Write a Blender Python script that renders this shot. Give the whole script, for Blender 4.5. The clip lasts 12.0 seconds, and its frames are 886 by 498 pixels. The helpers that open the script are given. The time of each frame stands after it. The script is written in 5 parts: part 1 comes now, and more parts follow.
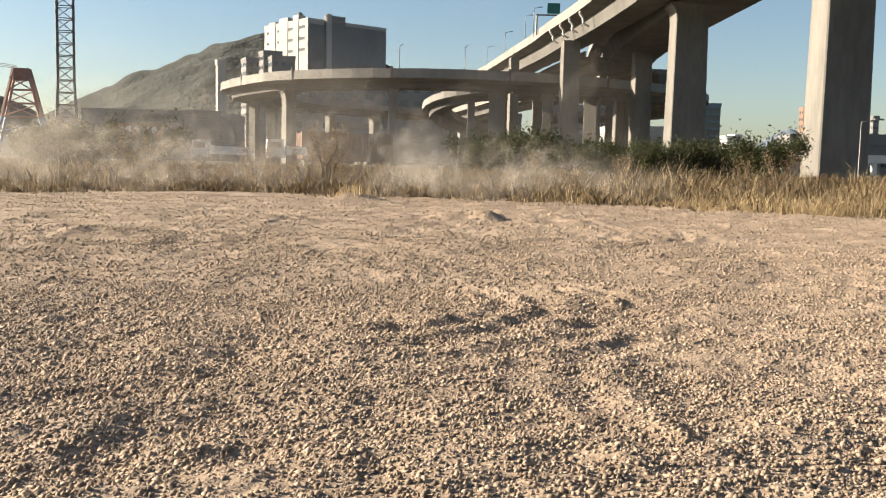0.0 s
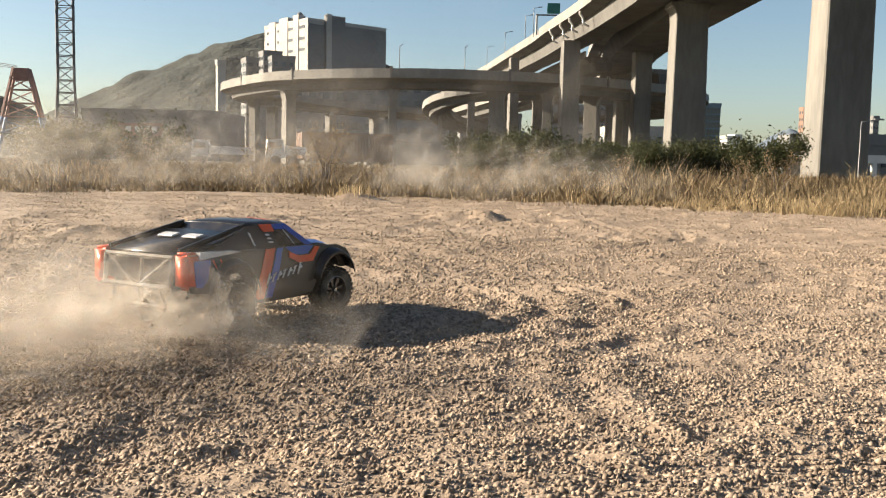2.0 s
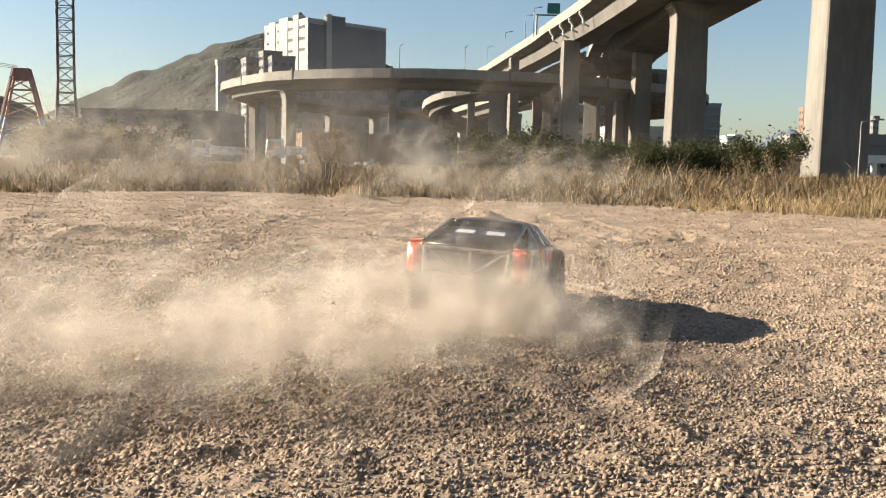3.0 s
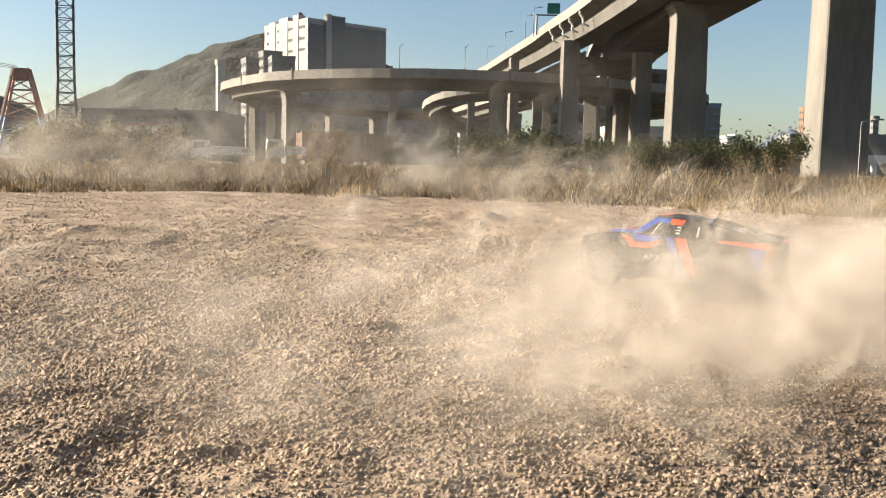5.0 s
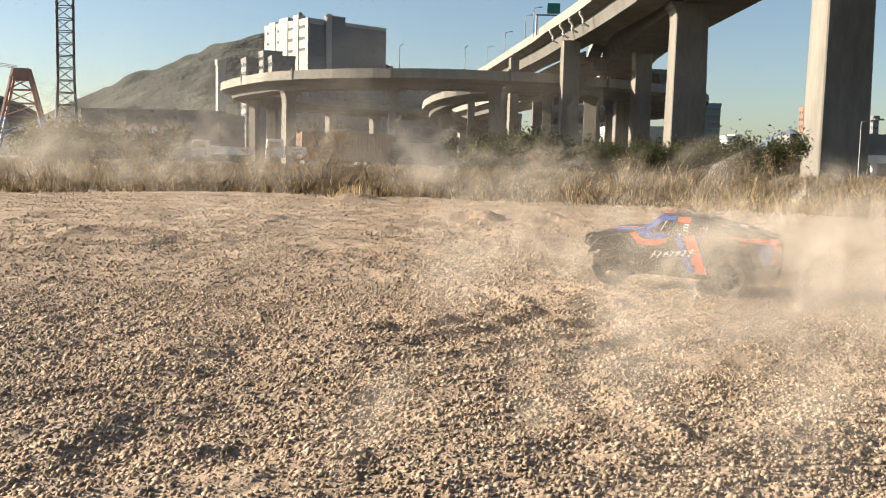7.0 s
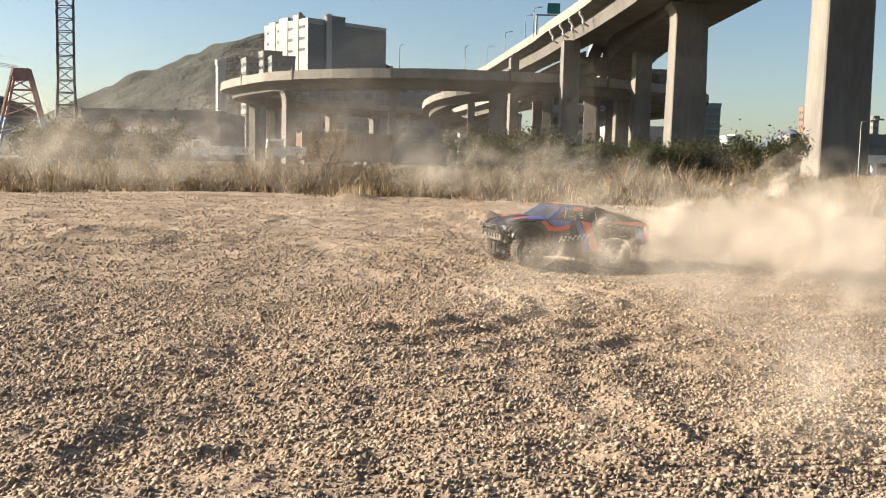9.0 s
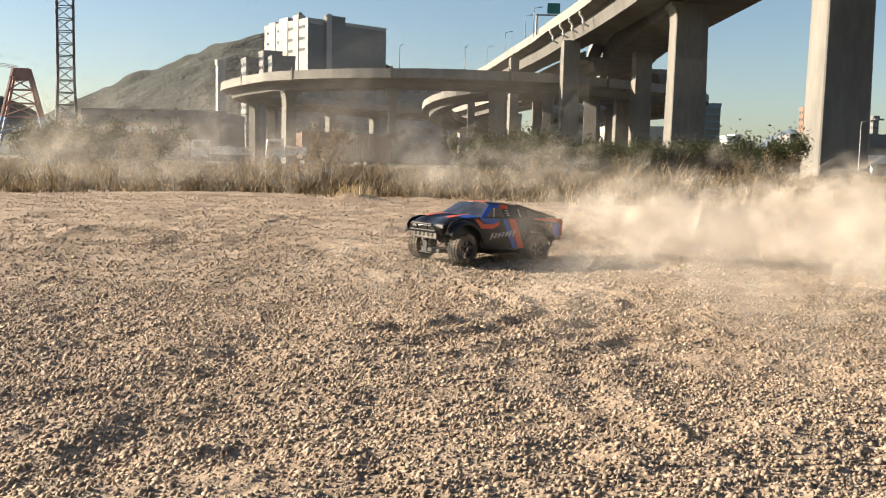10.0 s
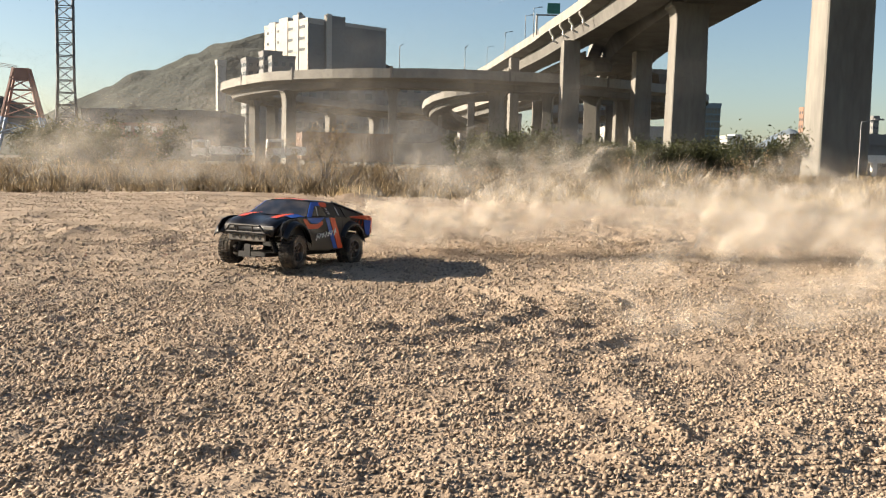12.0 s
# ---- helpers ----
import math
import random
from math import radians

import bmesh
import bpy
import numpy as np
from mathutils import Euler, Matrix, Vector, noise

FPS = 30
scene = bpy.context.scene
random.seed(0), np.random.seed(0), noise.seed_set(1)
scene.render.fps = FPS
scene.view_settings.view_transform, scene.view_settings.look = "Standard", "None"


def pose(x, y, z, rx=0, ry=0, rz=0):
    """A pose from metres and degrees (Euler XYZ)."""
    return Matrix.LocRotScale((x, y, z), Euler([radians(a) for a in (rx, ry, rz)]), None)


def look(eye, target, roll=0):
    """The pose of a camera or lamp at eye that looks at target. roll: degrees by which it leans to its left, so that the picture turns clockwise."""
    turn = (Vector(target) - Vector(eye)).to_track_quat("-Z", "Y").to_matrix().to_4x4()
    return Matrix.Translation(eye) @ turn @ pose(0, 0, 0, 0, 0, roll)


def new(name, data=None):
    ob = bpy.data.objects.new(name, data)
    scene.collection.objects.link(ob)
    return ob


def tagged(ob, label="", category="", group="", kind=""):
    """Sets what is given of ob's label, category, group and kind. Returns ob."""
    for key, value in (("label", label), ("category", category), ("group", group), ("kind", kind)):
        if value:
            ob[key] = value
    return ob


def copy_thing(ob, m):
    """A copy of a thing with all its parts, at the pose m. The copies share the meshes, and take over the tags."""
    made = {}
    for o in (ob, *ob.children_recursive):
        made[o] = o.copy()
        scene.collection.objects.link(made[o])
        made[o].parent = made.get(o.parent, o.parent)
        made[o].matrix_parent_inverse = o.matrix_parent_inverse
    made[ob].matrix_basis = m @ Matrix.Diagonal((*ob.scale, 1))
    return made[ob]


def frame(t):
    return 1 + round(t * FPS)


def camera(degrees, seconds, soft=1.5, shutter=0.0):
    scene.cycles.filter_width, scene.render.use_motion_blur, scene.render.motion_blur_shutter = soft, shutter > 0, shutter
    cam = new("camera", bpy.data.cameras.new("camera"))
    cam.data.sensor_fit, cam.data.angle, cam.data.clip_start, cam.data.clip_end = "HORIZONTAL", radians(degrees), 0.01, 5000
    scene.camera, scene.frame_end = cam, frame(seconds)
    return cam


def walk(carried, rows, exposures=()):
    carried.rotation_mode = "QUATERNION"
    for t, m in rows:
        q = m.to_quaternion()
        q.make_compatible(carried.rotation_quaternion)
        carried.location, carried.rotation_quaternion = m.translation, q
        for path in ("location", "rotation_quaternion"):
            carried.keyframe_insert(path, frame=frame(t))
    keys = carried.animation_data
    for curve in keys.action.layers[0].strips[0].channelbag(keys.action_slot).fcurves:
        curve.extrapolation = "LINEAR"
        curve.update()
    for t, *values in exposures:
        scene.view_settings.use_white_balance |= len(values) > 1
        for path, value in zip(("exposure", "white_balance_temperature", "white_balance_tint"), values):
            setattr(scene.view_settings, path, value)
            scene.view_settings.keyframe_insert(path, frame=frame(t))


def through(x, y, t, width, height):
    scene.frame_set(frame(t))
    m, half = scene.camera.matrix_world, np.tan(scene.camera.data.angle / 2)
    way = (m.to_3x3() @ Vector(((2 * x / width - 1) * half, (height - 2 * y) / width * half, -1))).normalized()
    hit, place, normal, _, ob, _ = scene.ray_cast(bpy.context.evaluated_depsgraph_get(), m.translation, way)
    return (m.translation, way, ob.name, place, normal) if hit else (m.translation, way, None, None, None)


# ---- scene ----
# camera: stands still, low over the gravel
cam = camera(52, 12.0, soft=1.2)
EYE = (0.0, 0.0, 0.35)
STAND = look(EYE, (0.0, 10.0, 0.35 - 10 * math.tan(radians(5.344))), 1.2)
walk(cam, [(0.0, STAND), (12.0, STAND)])

# light: a low sun to the left, slightly beyond the subject
SUN_UP, SUN_AWAY = 21.0, 10.0
to_sun = Vector((-math.cos(radians(SUN_UP)) * math.cos(radians(SUN_AWAY)),
                 math.cos(radians(SUN_UP)) * math.sin(radians(SUN_AWAY)), math.sin(radians(SUN_UP))))
world = bpy.data.worlds.new("sky")
scene.world = world
world.use_nodes = True
wn = world.node_tree.nodes
sky = wn.new("ShaderNodeTexSky")
sky.sky_type, sky.sun_disc = "NISHITA", False
sky.sun_elevation = radians(SUN_UP)
sky.sun_rotation = math.atan2(to_sun.x, to_sun.y)
sky.air_density, sky.dust_density, sky.ozone_density = 1.0, 0.9, 1.8
world.node_tree.links.new(sky.outputs[0], wn["Background"].inputs[0])
wn["Background"].inputs[1].default_value = 0.040
sun = new("sun", bpy.data.lights.new("sun", "SUN"))
sun.data.energy, sun.data.angle, sun.data.color = 5.0, radians(0.6), (1.0, 0.86, 0.68)
sun.matrix_basis = look(to_sun * 50, (0, 0, 0))
scene.view_settings.exposure = 1.85
scene.cycles.transparent_max_bounces = 200


# ---- materials ----
def surface(name, dark, light, scale=4.0, rough=0.85, bump=0.3, fine=60.0, metal=0.0, stretch=(1, 1, 1), relief=0.01, spec=0.4, each=0.0, island=0.0):
    """Two scales of colour variation and relief, in the thing's own space."""
    m = bpy.data.materials.new(name)
    m.use_nodes = True
    n, ln = m.node_tree.nodes, m.node_tree.links
    b = n["Principled BSDF"]
    co = n.new("ShaderNodeTexCoord")
    mp = n.new("ShaderNodeMapping")
    mp.inputs["Scale"].default_value = stretch
    ln.new(co.outputs["Object"], mp.inputs[0])
    big, small = n.new("ShaderNodeTexNoise"), n.new("ShaderNodeTexNoise")
    big.inputs["Scale"].default_value, big.inputs["Detail"].default_value = scale, 6
    small.inputs["Scale"].default_value, small.inputs["Detail"].default_value = fine, 3
    ln.new(mp.outputs[0], big.inputs["Vector"])
    ln.new(mp.outputs[0], small.inputs["Vector"])
    ramp = n.new("ShaderNodeValToRGB")
    ramp.color_ramp.elements[0].position, ramp.color_ramp.elements[1].position = 0.3, 0.7
    ramp.color_ramp.elements[0].color, ramp.color_ramp.elements[1].color = (*dark, 1), (*light, 1)
    add = n.new("ShaderNodeMath")
    add.operation = "MULTIPLY_ADD"
    add.inputs[1].default_value = 0.45
    ln.new(small.outputs[0], add.inputs[0])
    sub = n.new("ShaderNodeMath")
    sub.operation = "MULTIPLY_ADD"
    sub.inputs[1].default_value, sub.inputs[2].default_value = 0.85, -0.15
    ln.new(big.outputs[0], sub.inputs[0])
    ln.new(sub.outputs[0], add.inputs[2])
    src = add.outputs[0]
    if each:
        info = n.new("ShaderNodeObjectInfo")
        shift = n.new("ShaderNodeMath")
        shift.operation = "MULTIPLY_ADD"
        shift.inputs[1].default_value = each
        ln.new(info.outputs["Random"], shift.inputs[0])
        ln.new(src, shift.inputs[2])
        src = shift.outputs[0]
    ln.new(src, ramp.inputs[0])
    ln.new(ramp.outputs[0], b.inputs["Base Color"])
    if island:
        geo, vary, hs = n.new("ShaderNodeNewGeometry"), n.new("ShaderNodeMapRange"), n.new("ShaderNodeHueSaturation")
        vary.inputs[3].default_value, vary.inputs[4].default_value = 1 - island, 1 + island
        ln.new(geo.outputs["Random Per Island"], vary.inputs[0])
        ln.new(ramp.outputs[0], hs.inputs["Color"])
        ln.new(vary.outputs[0], hs.inputs["Value"])
        ln.new(hs.outputs[0], b.inputs["Base Color"])
    if bump:
        bp = n.new("ShaderNodeBump")
        bp.inputs["Strength"].default_value, bp.inputs["Distance"].default_value = bump, relief
        ln.new(small.outputs[0], bp.inputs["Height"])
        ln.new(bp.outputs[0], b.inputs["Normal"])
    b.inputs["Roughness"].default_value, b.inputs["Metallic"].default_value = rough, metal
    b.inputs["Specular IOR Level"].default_value = spec
    return m


CONCRETE = surface("concrete", (0.10, 0.094, 0.084), (0.175, 0.165, 0.147), 0.35, 0.9, 0.2, 3.0, stretch=(1, 1, 0.25))
CONCRETE_OLD = surface("weathered concrete", (0.075, 0.071, 0.065), (0.12, 0.114, 0.104), 0.5, 0.9, 0.2, 4.0, stretch=(1, 1, 0.2))
PALE_CONCRETE = surface("pale parapet concrete", (0.15, 0.142, 0.127), (0.235, 0.223, 0.20), 0.4, 0.9, 0.2, 3.0, stretch=(1, 1, 0.3))
ASPHALT = surface("asphalt", (0.04, 0.04, 0.04), (0.07, 0.07, 0.07), 1.0)
STEEL_GREY = surface("galvanised steel", (0.10, 0.105, 0.11), (0.17, 0.175, 0.18), 3.0, 0.5, 0.1, metal=0.2)
STEEL_DARK = surface("dark painted steel", (0.06, 0.06, 0.065), (0.12, 0.12, 0.12), 3.0, 0.6, 0.1)
RUST_RED = surface("faded red steel paint", (0.20, 0.10, 0.08), (0.30, 0.155, 0.125), 1.0, 0.7, 0.2, 8.0)
BLUE_STEEL = surface("blue steel paint", (0.07, 0.14, 0.24), (0.12, 0.20, 0.32), 1.0, 0.6, 0.1, 8.0)
YELLOW_STEEL = surface("yellow steel paint", (0.4, 0.28, 0.05), (0.5, 0.36, 0.1), 1.0, 0.6, 0.1, 8.0)
WHITE_PAINT = surface("white paint", (0.55, 0.535, 0.50), (0.68, 0.66, 0.63), 1.2, 0.5, 0.1, 10.0)
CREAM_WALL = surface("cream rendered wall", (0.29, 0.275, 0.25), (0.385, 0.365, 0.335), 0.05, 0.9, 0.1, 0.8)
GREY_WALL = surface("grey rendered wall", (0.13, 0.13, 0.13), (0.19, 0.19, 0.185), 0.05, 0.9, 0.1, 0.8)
DARK_GLASS = surface("dark window glass", (0.03, 0.035, 0.04), (0.06, 0.07, 0.08), 0.2, 0.12, 0.0, 1.0, spec=0.7)
BLUE_GLASS = surface("blue curtain wall glass", (0.03, 0.06, 0.10), (0.06, 0.10, 0.16), 0.1, 0.15, 0.0, 0.5, spec=0.7)
SIGN_GREEN = surface("green sign sheet", (0.02, 0.12, 0.09), (0.03, 0.16, 0.12), 1.0, 0.4, 0.0)
HILL = surface("wooded hillside", (0.017, 0.022, 0.020), (0.034, 0.040, 0.034), 0.012, 1.0, 0.8, 0.09, relief=6.0)
# the blue of distant haze is mixed into this hill's base colour
HAZE_HILL = surface("far hill tinted for haze", (0.07, 0.09, 0.115), (0.095, 0.12, 0.145), 0.004, 1.0, 0.3, 0.03)
CRATE_BROWN = surface("brown container paint", (0.13, 0.075, 0.05), (0.19, 0.11, 0.075), 0.7, 0.7, 0.2, 6.0)
CRATE_GREY = surface("grey container paint", (0.16, 0.16, 0.15), (0.24, 0.23, 0.21), 0.7, 0.7, 0.2, 6.0)


# ---- mesh helpers ----
def mesh_of(bm, name, material, smooth=False):
    me = bpy.data.meshes.new(name)
    bmesh.ops.recalc_face_normals(bm, faces=bm.faces[:])
    bm.to_mesh(me)
    bm.free()
    for m in (material if isinstance(material, (list, tuple)) else [material]):
        me.materials.append(m)
    if smooth:
        for p in me.polygons:
            p.use_smooth = True
    return me


def part(name, bm, material, parent, label="", smooth=False):
    ob = new(name, mesh_of(bm, name, material, smooth))
    ob.parent = parent
    if label:
        ob["label"] = label
    return ob


def thing(name, label, category, m=None, group="", kind=""):
    ob = new(name)
    ob.empty_display_size = 0.1
    if m is not None:
        ob.matrix_basis = m
    return tagged(ob, label, category, group, kind)


def box(bm, x0, x1, y0, y1, z0, z1, m=None, taper=0.0):
    t = taper
    co = [(x0, y0, z0), (x1, y0, z0), (x1, y1, z0), (x0, y1, z0),
          (x0 + t, y0 + t, z1), (x1 - t, y0 + t, z1), (x1 - t, y1 - t, z1), (x0 + t, y1 - t, z1)]
    v = [bm.verts.new(m @ Vector(c) if m is not None else c) for c in co]
    for f in ((0, 3, 2, 1), (4, 5, 6, 7), (0, 1, 5, 4), (1, 2, 6, 5), (2, 3, 7, 6), (3, 0, 4, 7)):
        bm.faces.new([v[i] for i in f])
    return v


def rod(bm, a, b, r, sides=6, r2=None):
    a, b = Vector(a), Vector(b)
    q = (b - a).to_track_quat("Z", "Y")
    ends = []
    for p, rad in ((a, r), (b, r if r2 is None else r2)):
        ends.append([bm.verts.new(p + q @ Vector((rad * math.cos(k * math.tau / sides), rad * math.sin(k * math.tau / sides), 0))) for k in range(sides)])
    for k in range(sides):
        bm.faces.new([ends[0][k], ends[0][(k + 1) % sides], ends[1][(k + 1) % sides], ends[1][k]])
    bm.faces.new(ends[0][::-1])
    bm.faces.new(ends[1])


def tube(bm, pts, r, sides=6):
    for a, b in zip(pts, pts[1:]):
        rod(bm, a, b, r, sides)


def spline(pts, step):
    """Catmull-Rom points through pts, about step metres apart."""
    p = [Vector(q) for q in pts]
    p = [2 * p[0] - p[1]] + p + [2 * p[-1] - p[-2]]
    out = []
    for i in range(1, len(p) - 2):
        n = max(2, int((p[i + 1] - p[i]).length / step))
        for k in range(n):
            t = k / n
            out.append(0.5 * ((2 * p[i]) + (p[i + 1] - p[i - 1]) * t + (2 * p[i - 1] - 5 * p[i] + 4 * p[i + 1] - p[i + 2]) * t * t
                              + (3 * p[i] - p[i - 1] - 3 * p[i + 1] + p[i + 2]) * t ** 3))
    out.append(p[-2])
    return out


def sweep(bm, path, section):
    """A closed section (across, up), carried along the path; across is to the path's left."""
    rings = []
    for i, p in enumerate(path):
        d = path[min(i + 1, len(path) - 1)] - path[max(i - 1, 0)]
        left = Vector((-d.y, d.x, 0)).normalized()
        rings.append([bm.verts.new(p + left * u + Vector((0, 0, w))) for u, w in section])
    n = len(section)
    for a, b in zip(rings, rings[1:]):
        for k in range(n):
            bm.faces.new([a[k], a[(k + 1) % n], b[(k + 1) % n], b[k]])
    bm.faces.new(rings[0][::-1])
    bm.faces.new(rings[-1])
# ---- ground: one sheet, finest where the truck runs ----
rng = np.random.default_rng(7)


def grid_noise(x, y, cell, seed):
    """Smooth value noise on a lattice of that cell size."""
    r = np.random.default_rng(seed)
    table = r.random((256, 256))
    u, v = x / cell, y / cell
    i, j = np.floor(u).astype(int), np.floor(v).astype(int)
    a, b = u - i, v - j
    a, b = a * a * (3 - 2 * a), b * b * (3 - 2 * b)
    t00, t10 = table[i % 256, j % 256], table[(i + 1) % 256, j % 256]
    t01, t11 = table[i % 256, (j + 1) % 256], table[(i + 1) % 256, (j + 1) % 256]
    return (t00 * (1 - a) + t10 * a) * (1 - b) + (t01 * (1 - a) + t11 * a) * b - 0.5


# tyre ruts left by earlier laps: centre x, y, radius, from and to (degrees), depth
RUTS = [(-0.40, 2.30, 0.55, -115, 65, 0.010), (-0.42, 2.28, 0.68, -120, 50, 0.009), (-0.42, 2.26, 0.81, -95, 45, 0.008),
        (-0.45, 2.28, 0.94, -80, 40, 0.006), (0.95, 1.35, 0.72, 120, 230, 0.008), (0.4, 2.9, 0.95, -60, 50, 0.006),
        (-0.3, 5.2, 1.3, -70, 40, 0.010), (-0.2, 5.1, 1.5, -75, 20, 0.010), (-1.9, 5.2, 1.0, -100, 40, 0.012), (-1.7, 4.3, 0.8, 150, 330, 0.014)]


def ground_height(x, y):
    x, y = np.asarray(x, float), np.asarray(y, float)
    near = 1 / (1 + (np.hypot(x, y) / 12.0) ** 3)
    rough = 0.6 + 0.9 * np.clip(grid_noise(x, y, 0.5, 15) + 0.5, 0, 1)
    z = 0.028 * grid_noise(x, y, 1.3, 1) * near + 0.020 * grid_noise(x, y, 0.42, 2) * near
    z += (0.013 * grid_noise(x, y, 0.17, 3) + 0.011 * grid_noise(x, y, 0.075, 4)) * near * rough
    z += (0.0050 * grid_noise(x, y, 0.034, 5) + 0.0030 * grid_noise(x, y, 0.016, 6)) * near * rough
    far = np.clip((y - 2.5) / 3, 0, 1)
    z += 0.018 * grid_noise(x, y, 0.26, 27) * near * rough * far
    for cx, cy, r, a0, a1, dep in RUTS:
        d = np.hypot(x - cx, y - cy) - r
        a = (np.degrees(np.arctan2(y - cy, x - cx)) - a0) % 360
        span = a1 - a0
        along = np.clip(np.minimum(a, span - a) / 25, 0, 1) * (a < span)
        wob = d + 0.05 * grid_noise(x, y, 0.2, 9)
        z += 0.55 * along * dep * (1.0 + 1.6 * grid_noise(x, y, 0.06, 14)) * (0.7 * np.exp(-((np.abs(wob) - 0.055) / 0.024) ** 2) - 0.8 * np.exp(-(wob / 0.033) ** 2))
    # low berms of pushed-up dirt, and the mound under the lone tuft
    z += 0.055 * np.exp(-((x - 0.35) / 0.55) ** 2 - ((y - 5.9) / 0.26) ** 2) * (0.6 + 1.6 * grid_noise(x, y, 0.14, 8))
    z += 0.045 * np.exp(-((x + 1.75) / 0.25) ** 2 - ((y - 4.05) / 0.12) ** 2) * (0.7 + grid_noise(x, y, 0.1, 18))
    z += 0.035 * np.exp(-((x - 0.95) / 0.3) ** 2 - ((y - 6.7) / 0.15) ** 2)
    z += 0.07 * np.exp(-((x + 0.82) / 0.2) ** 2 - ((y - 8.3) / 0.2) ** 2)
    return z


def spread(first, growth, limit, start):
    out, step = [start], first
    while out[-1] < limit:
        step *= growth
        out.append(out[-1] + step)
    return out


xs_in = np.arange(-1.6, 1.6001, 0.007)
xs_out = np.array(spread(0.007, 1.045, 60, 1.6)[1:] + [120, 300, 900, 3600])
xs = np.concatenate([-xs_out[::-1], xs_in, xs_out])
ys = [0.8]
while ys[-1] < 16:
    ys.append(ys[-1] * 1.0056)
while ys[-1] < 4500:
    ys.append(ys[-1] * 1.18)
ys = np.array([-3000, -800, -200, -60, -20, -8, -3, -1, -0.3, 0.0, 0.2, 0.4, 0.55, 0.7] + ys)
gx, gy = np.meshgrid(xs, ys)
gz = ground_height(gx, gy)
verts = np.stack([gx.ravel(), gy.ravel(), gz.ravel()], 1)
nx, ny = len(xs), len(ys)
idx = np.arange(nx * ny).reshape(ny, nx)
quads = np.stack([idx[:-1, :-1], idx[:-1, 1:], idx[1:, 1:], idx[1:, :-1]], -1).reshape(-1, 4)


def fast_mesh(name, verts, faces, material, smooth=False):
    me = bpy.data.meshes.new(name)
    k = faces.shape[1]
    me.vertices.add(len(verts))
    me.vertices.foreach_set("co", verts.astype(np.float32).ravel())
    me.loops.add(faces.size)
    me.loops.foreach_set("vertex_index", faces.astype(np.int32).ravel())
    me.polygons.add(len(faces))
    me.polygons.foreach_set("loop_start", np.arange(0, faces.size, k, dtype=np.int32))
    if smooth:
        me.polygons.foreach_set("use_smooth", np.ones(len(faces), bool))
    me.update(calc_edges=True)
    me.materials.append(material)
    return me


def gravel_material():
    m = surface("dusty gravel", (0.175, 0.130, 0.092), (0.345, 0.269, 0.197), 3.2, 0.95, 0.7, 120.0, relief=0.006, spec=0.2)
    return m


GRAVEL = gravel_material()
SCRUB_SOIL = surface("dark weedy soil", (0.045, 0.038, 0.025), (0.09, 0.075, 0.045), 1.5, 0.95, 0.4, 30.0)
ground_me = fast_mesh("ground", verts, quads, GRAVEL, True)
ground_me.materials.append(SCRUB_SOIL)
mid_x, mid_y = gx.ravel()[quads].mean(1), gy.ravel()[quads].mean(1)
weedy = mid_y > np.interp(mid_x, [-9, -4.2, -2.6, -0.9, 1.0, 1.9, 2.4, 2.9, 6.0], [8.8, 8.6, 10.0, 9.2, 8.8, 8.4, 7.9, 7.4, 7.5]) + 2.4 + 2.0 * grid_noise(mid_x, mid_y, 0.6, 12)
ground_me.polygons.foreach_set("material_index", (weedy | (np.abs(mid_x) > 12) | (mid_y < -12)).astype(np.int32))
ground = tagged(new("ground", ground_me), "pale dusty gravel lot with tyre ruts", "ground", kind="structure")

# loose stones lying on it
PEBBLE = surface("gravel stone", (0.135, 0.100, 0.071), (0.335, 0.261, 0.192), 60.0, 0.9, 0.3, 400.0, relief=0.001, spec=0.25, island=0.38)
ico = bmesh.new()
for co in ((1, 0, 0), (-1, 0, 0), (0, 1, 0), (0, -1, 0), (0, 0, 1), (0, 0, -1)):
    ico.verts.new(co)
ico.verts.ensure_lookup_table()
for f in ((0, 2, 4), (2, 1, 4), (1, 3, 4), (3, 0, 4), (2, 0, 5), (1, 2, 5), (3, 1, 5), (0, 3, 5)):
    ico.faces.new([ico.verts[i] for i in f])
ico.verts.index_update()
base_v = np.array([v.co[:] for v in ico.verts])
base_f = np.array([[v.index for v in f.verts] for f in ico.faces])
ico.free()


def stones(name, count, y0, y1, r0, r1, label):
    """Loose stones strewn over a stretch of the lot, half sunk, fewer where fine dirt lies."""
    py = np.sqrt(rng.uniform(y0 ** 2, y1 ** 2, count))
    px = rng.uniform(-1, 1, count) * (0.53 * py + 0.06)
    r = r0 * (r1 / r0) ** (rng.random(count) ** 1.35)
    fine = np.clip(1.6 * grid_noise(px, py, 0.23, 33) + 1.0 * grid_noise(px, py, 0.07, 34), 0, 1)
    pz = ground_height(px, py) + r * (rng.uniform(-0.5, 0.35, count) - 0.45 * fine)
    v = base_v[None] * (1 + 0.7 * (rng.random((count, 6, 1)) - 0.5))
    v = v + 0.45 * (rng.random((count, 6, 3)) - 0.5)
    v = v * (rng.uniform(0.6, 1.25, (count, 1, 3)) * np.array([1, 1, 0.8])) * r[:, None, None]
    a = rng.uniform(0, math.tau, count)
    c, s = np.cos(a)[:, None], np.sin(a)[:, None]
    v = np.stack([v[..., 0] * c - v[..., 1] * s, v[..., 0] * s + v[..., 1] * c, v[..., 2]], -1)
    v += np.stack([px, py, pz], 1)[:, None]
    f = (base_f[None] + 6 * np.arange(count)[:, None, None]).reshape(-1, 3)
    ob = new(name, fast_mesh(name, v.reshape(-1, 3), f, PEBBLE))
    return tagged(ob, label, "gravel", kind="stuff")


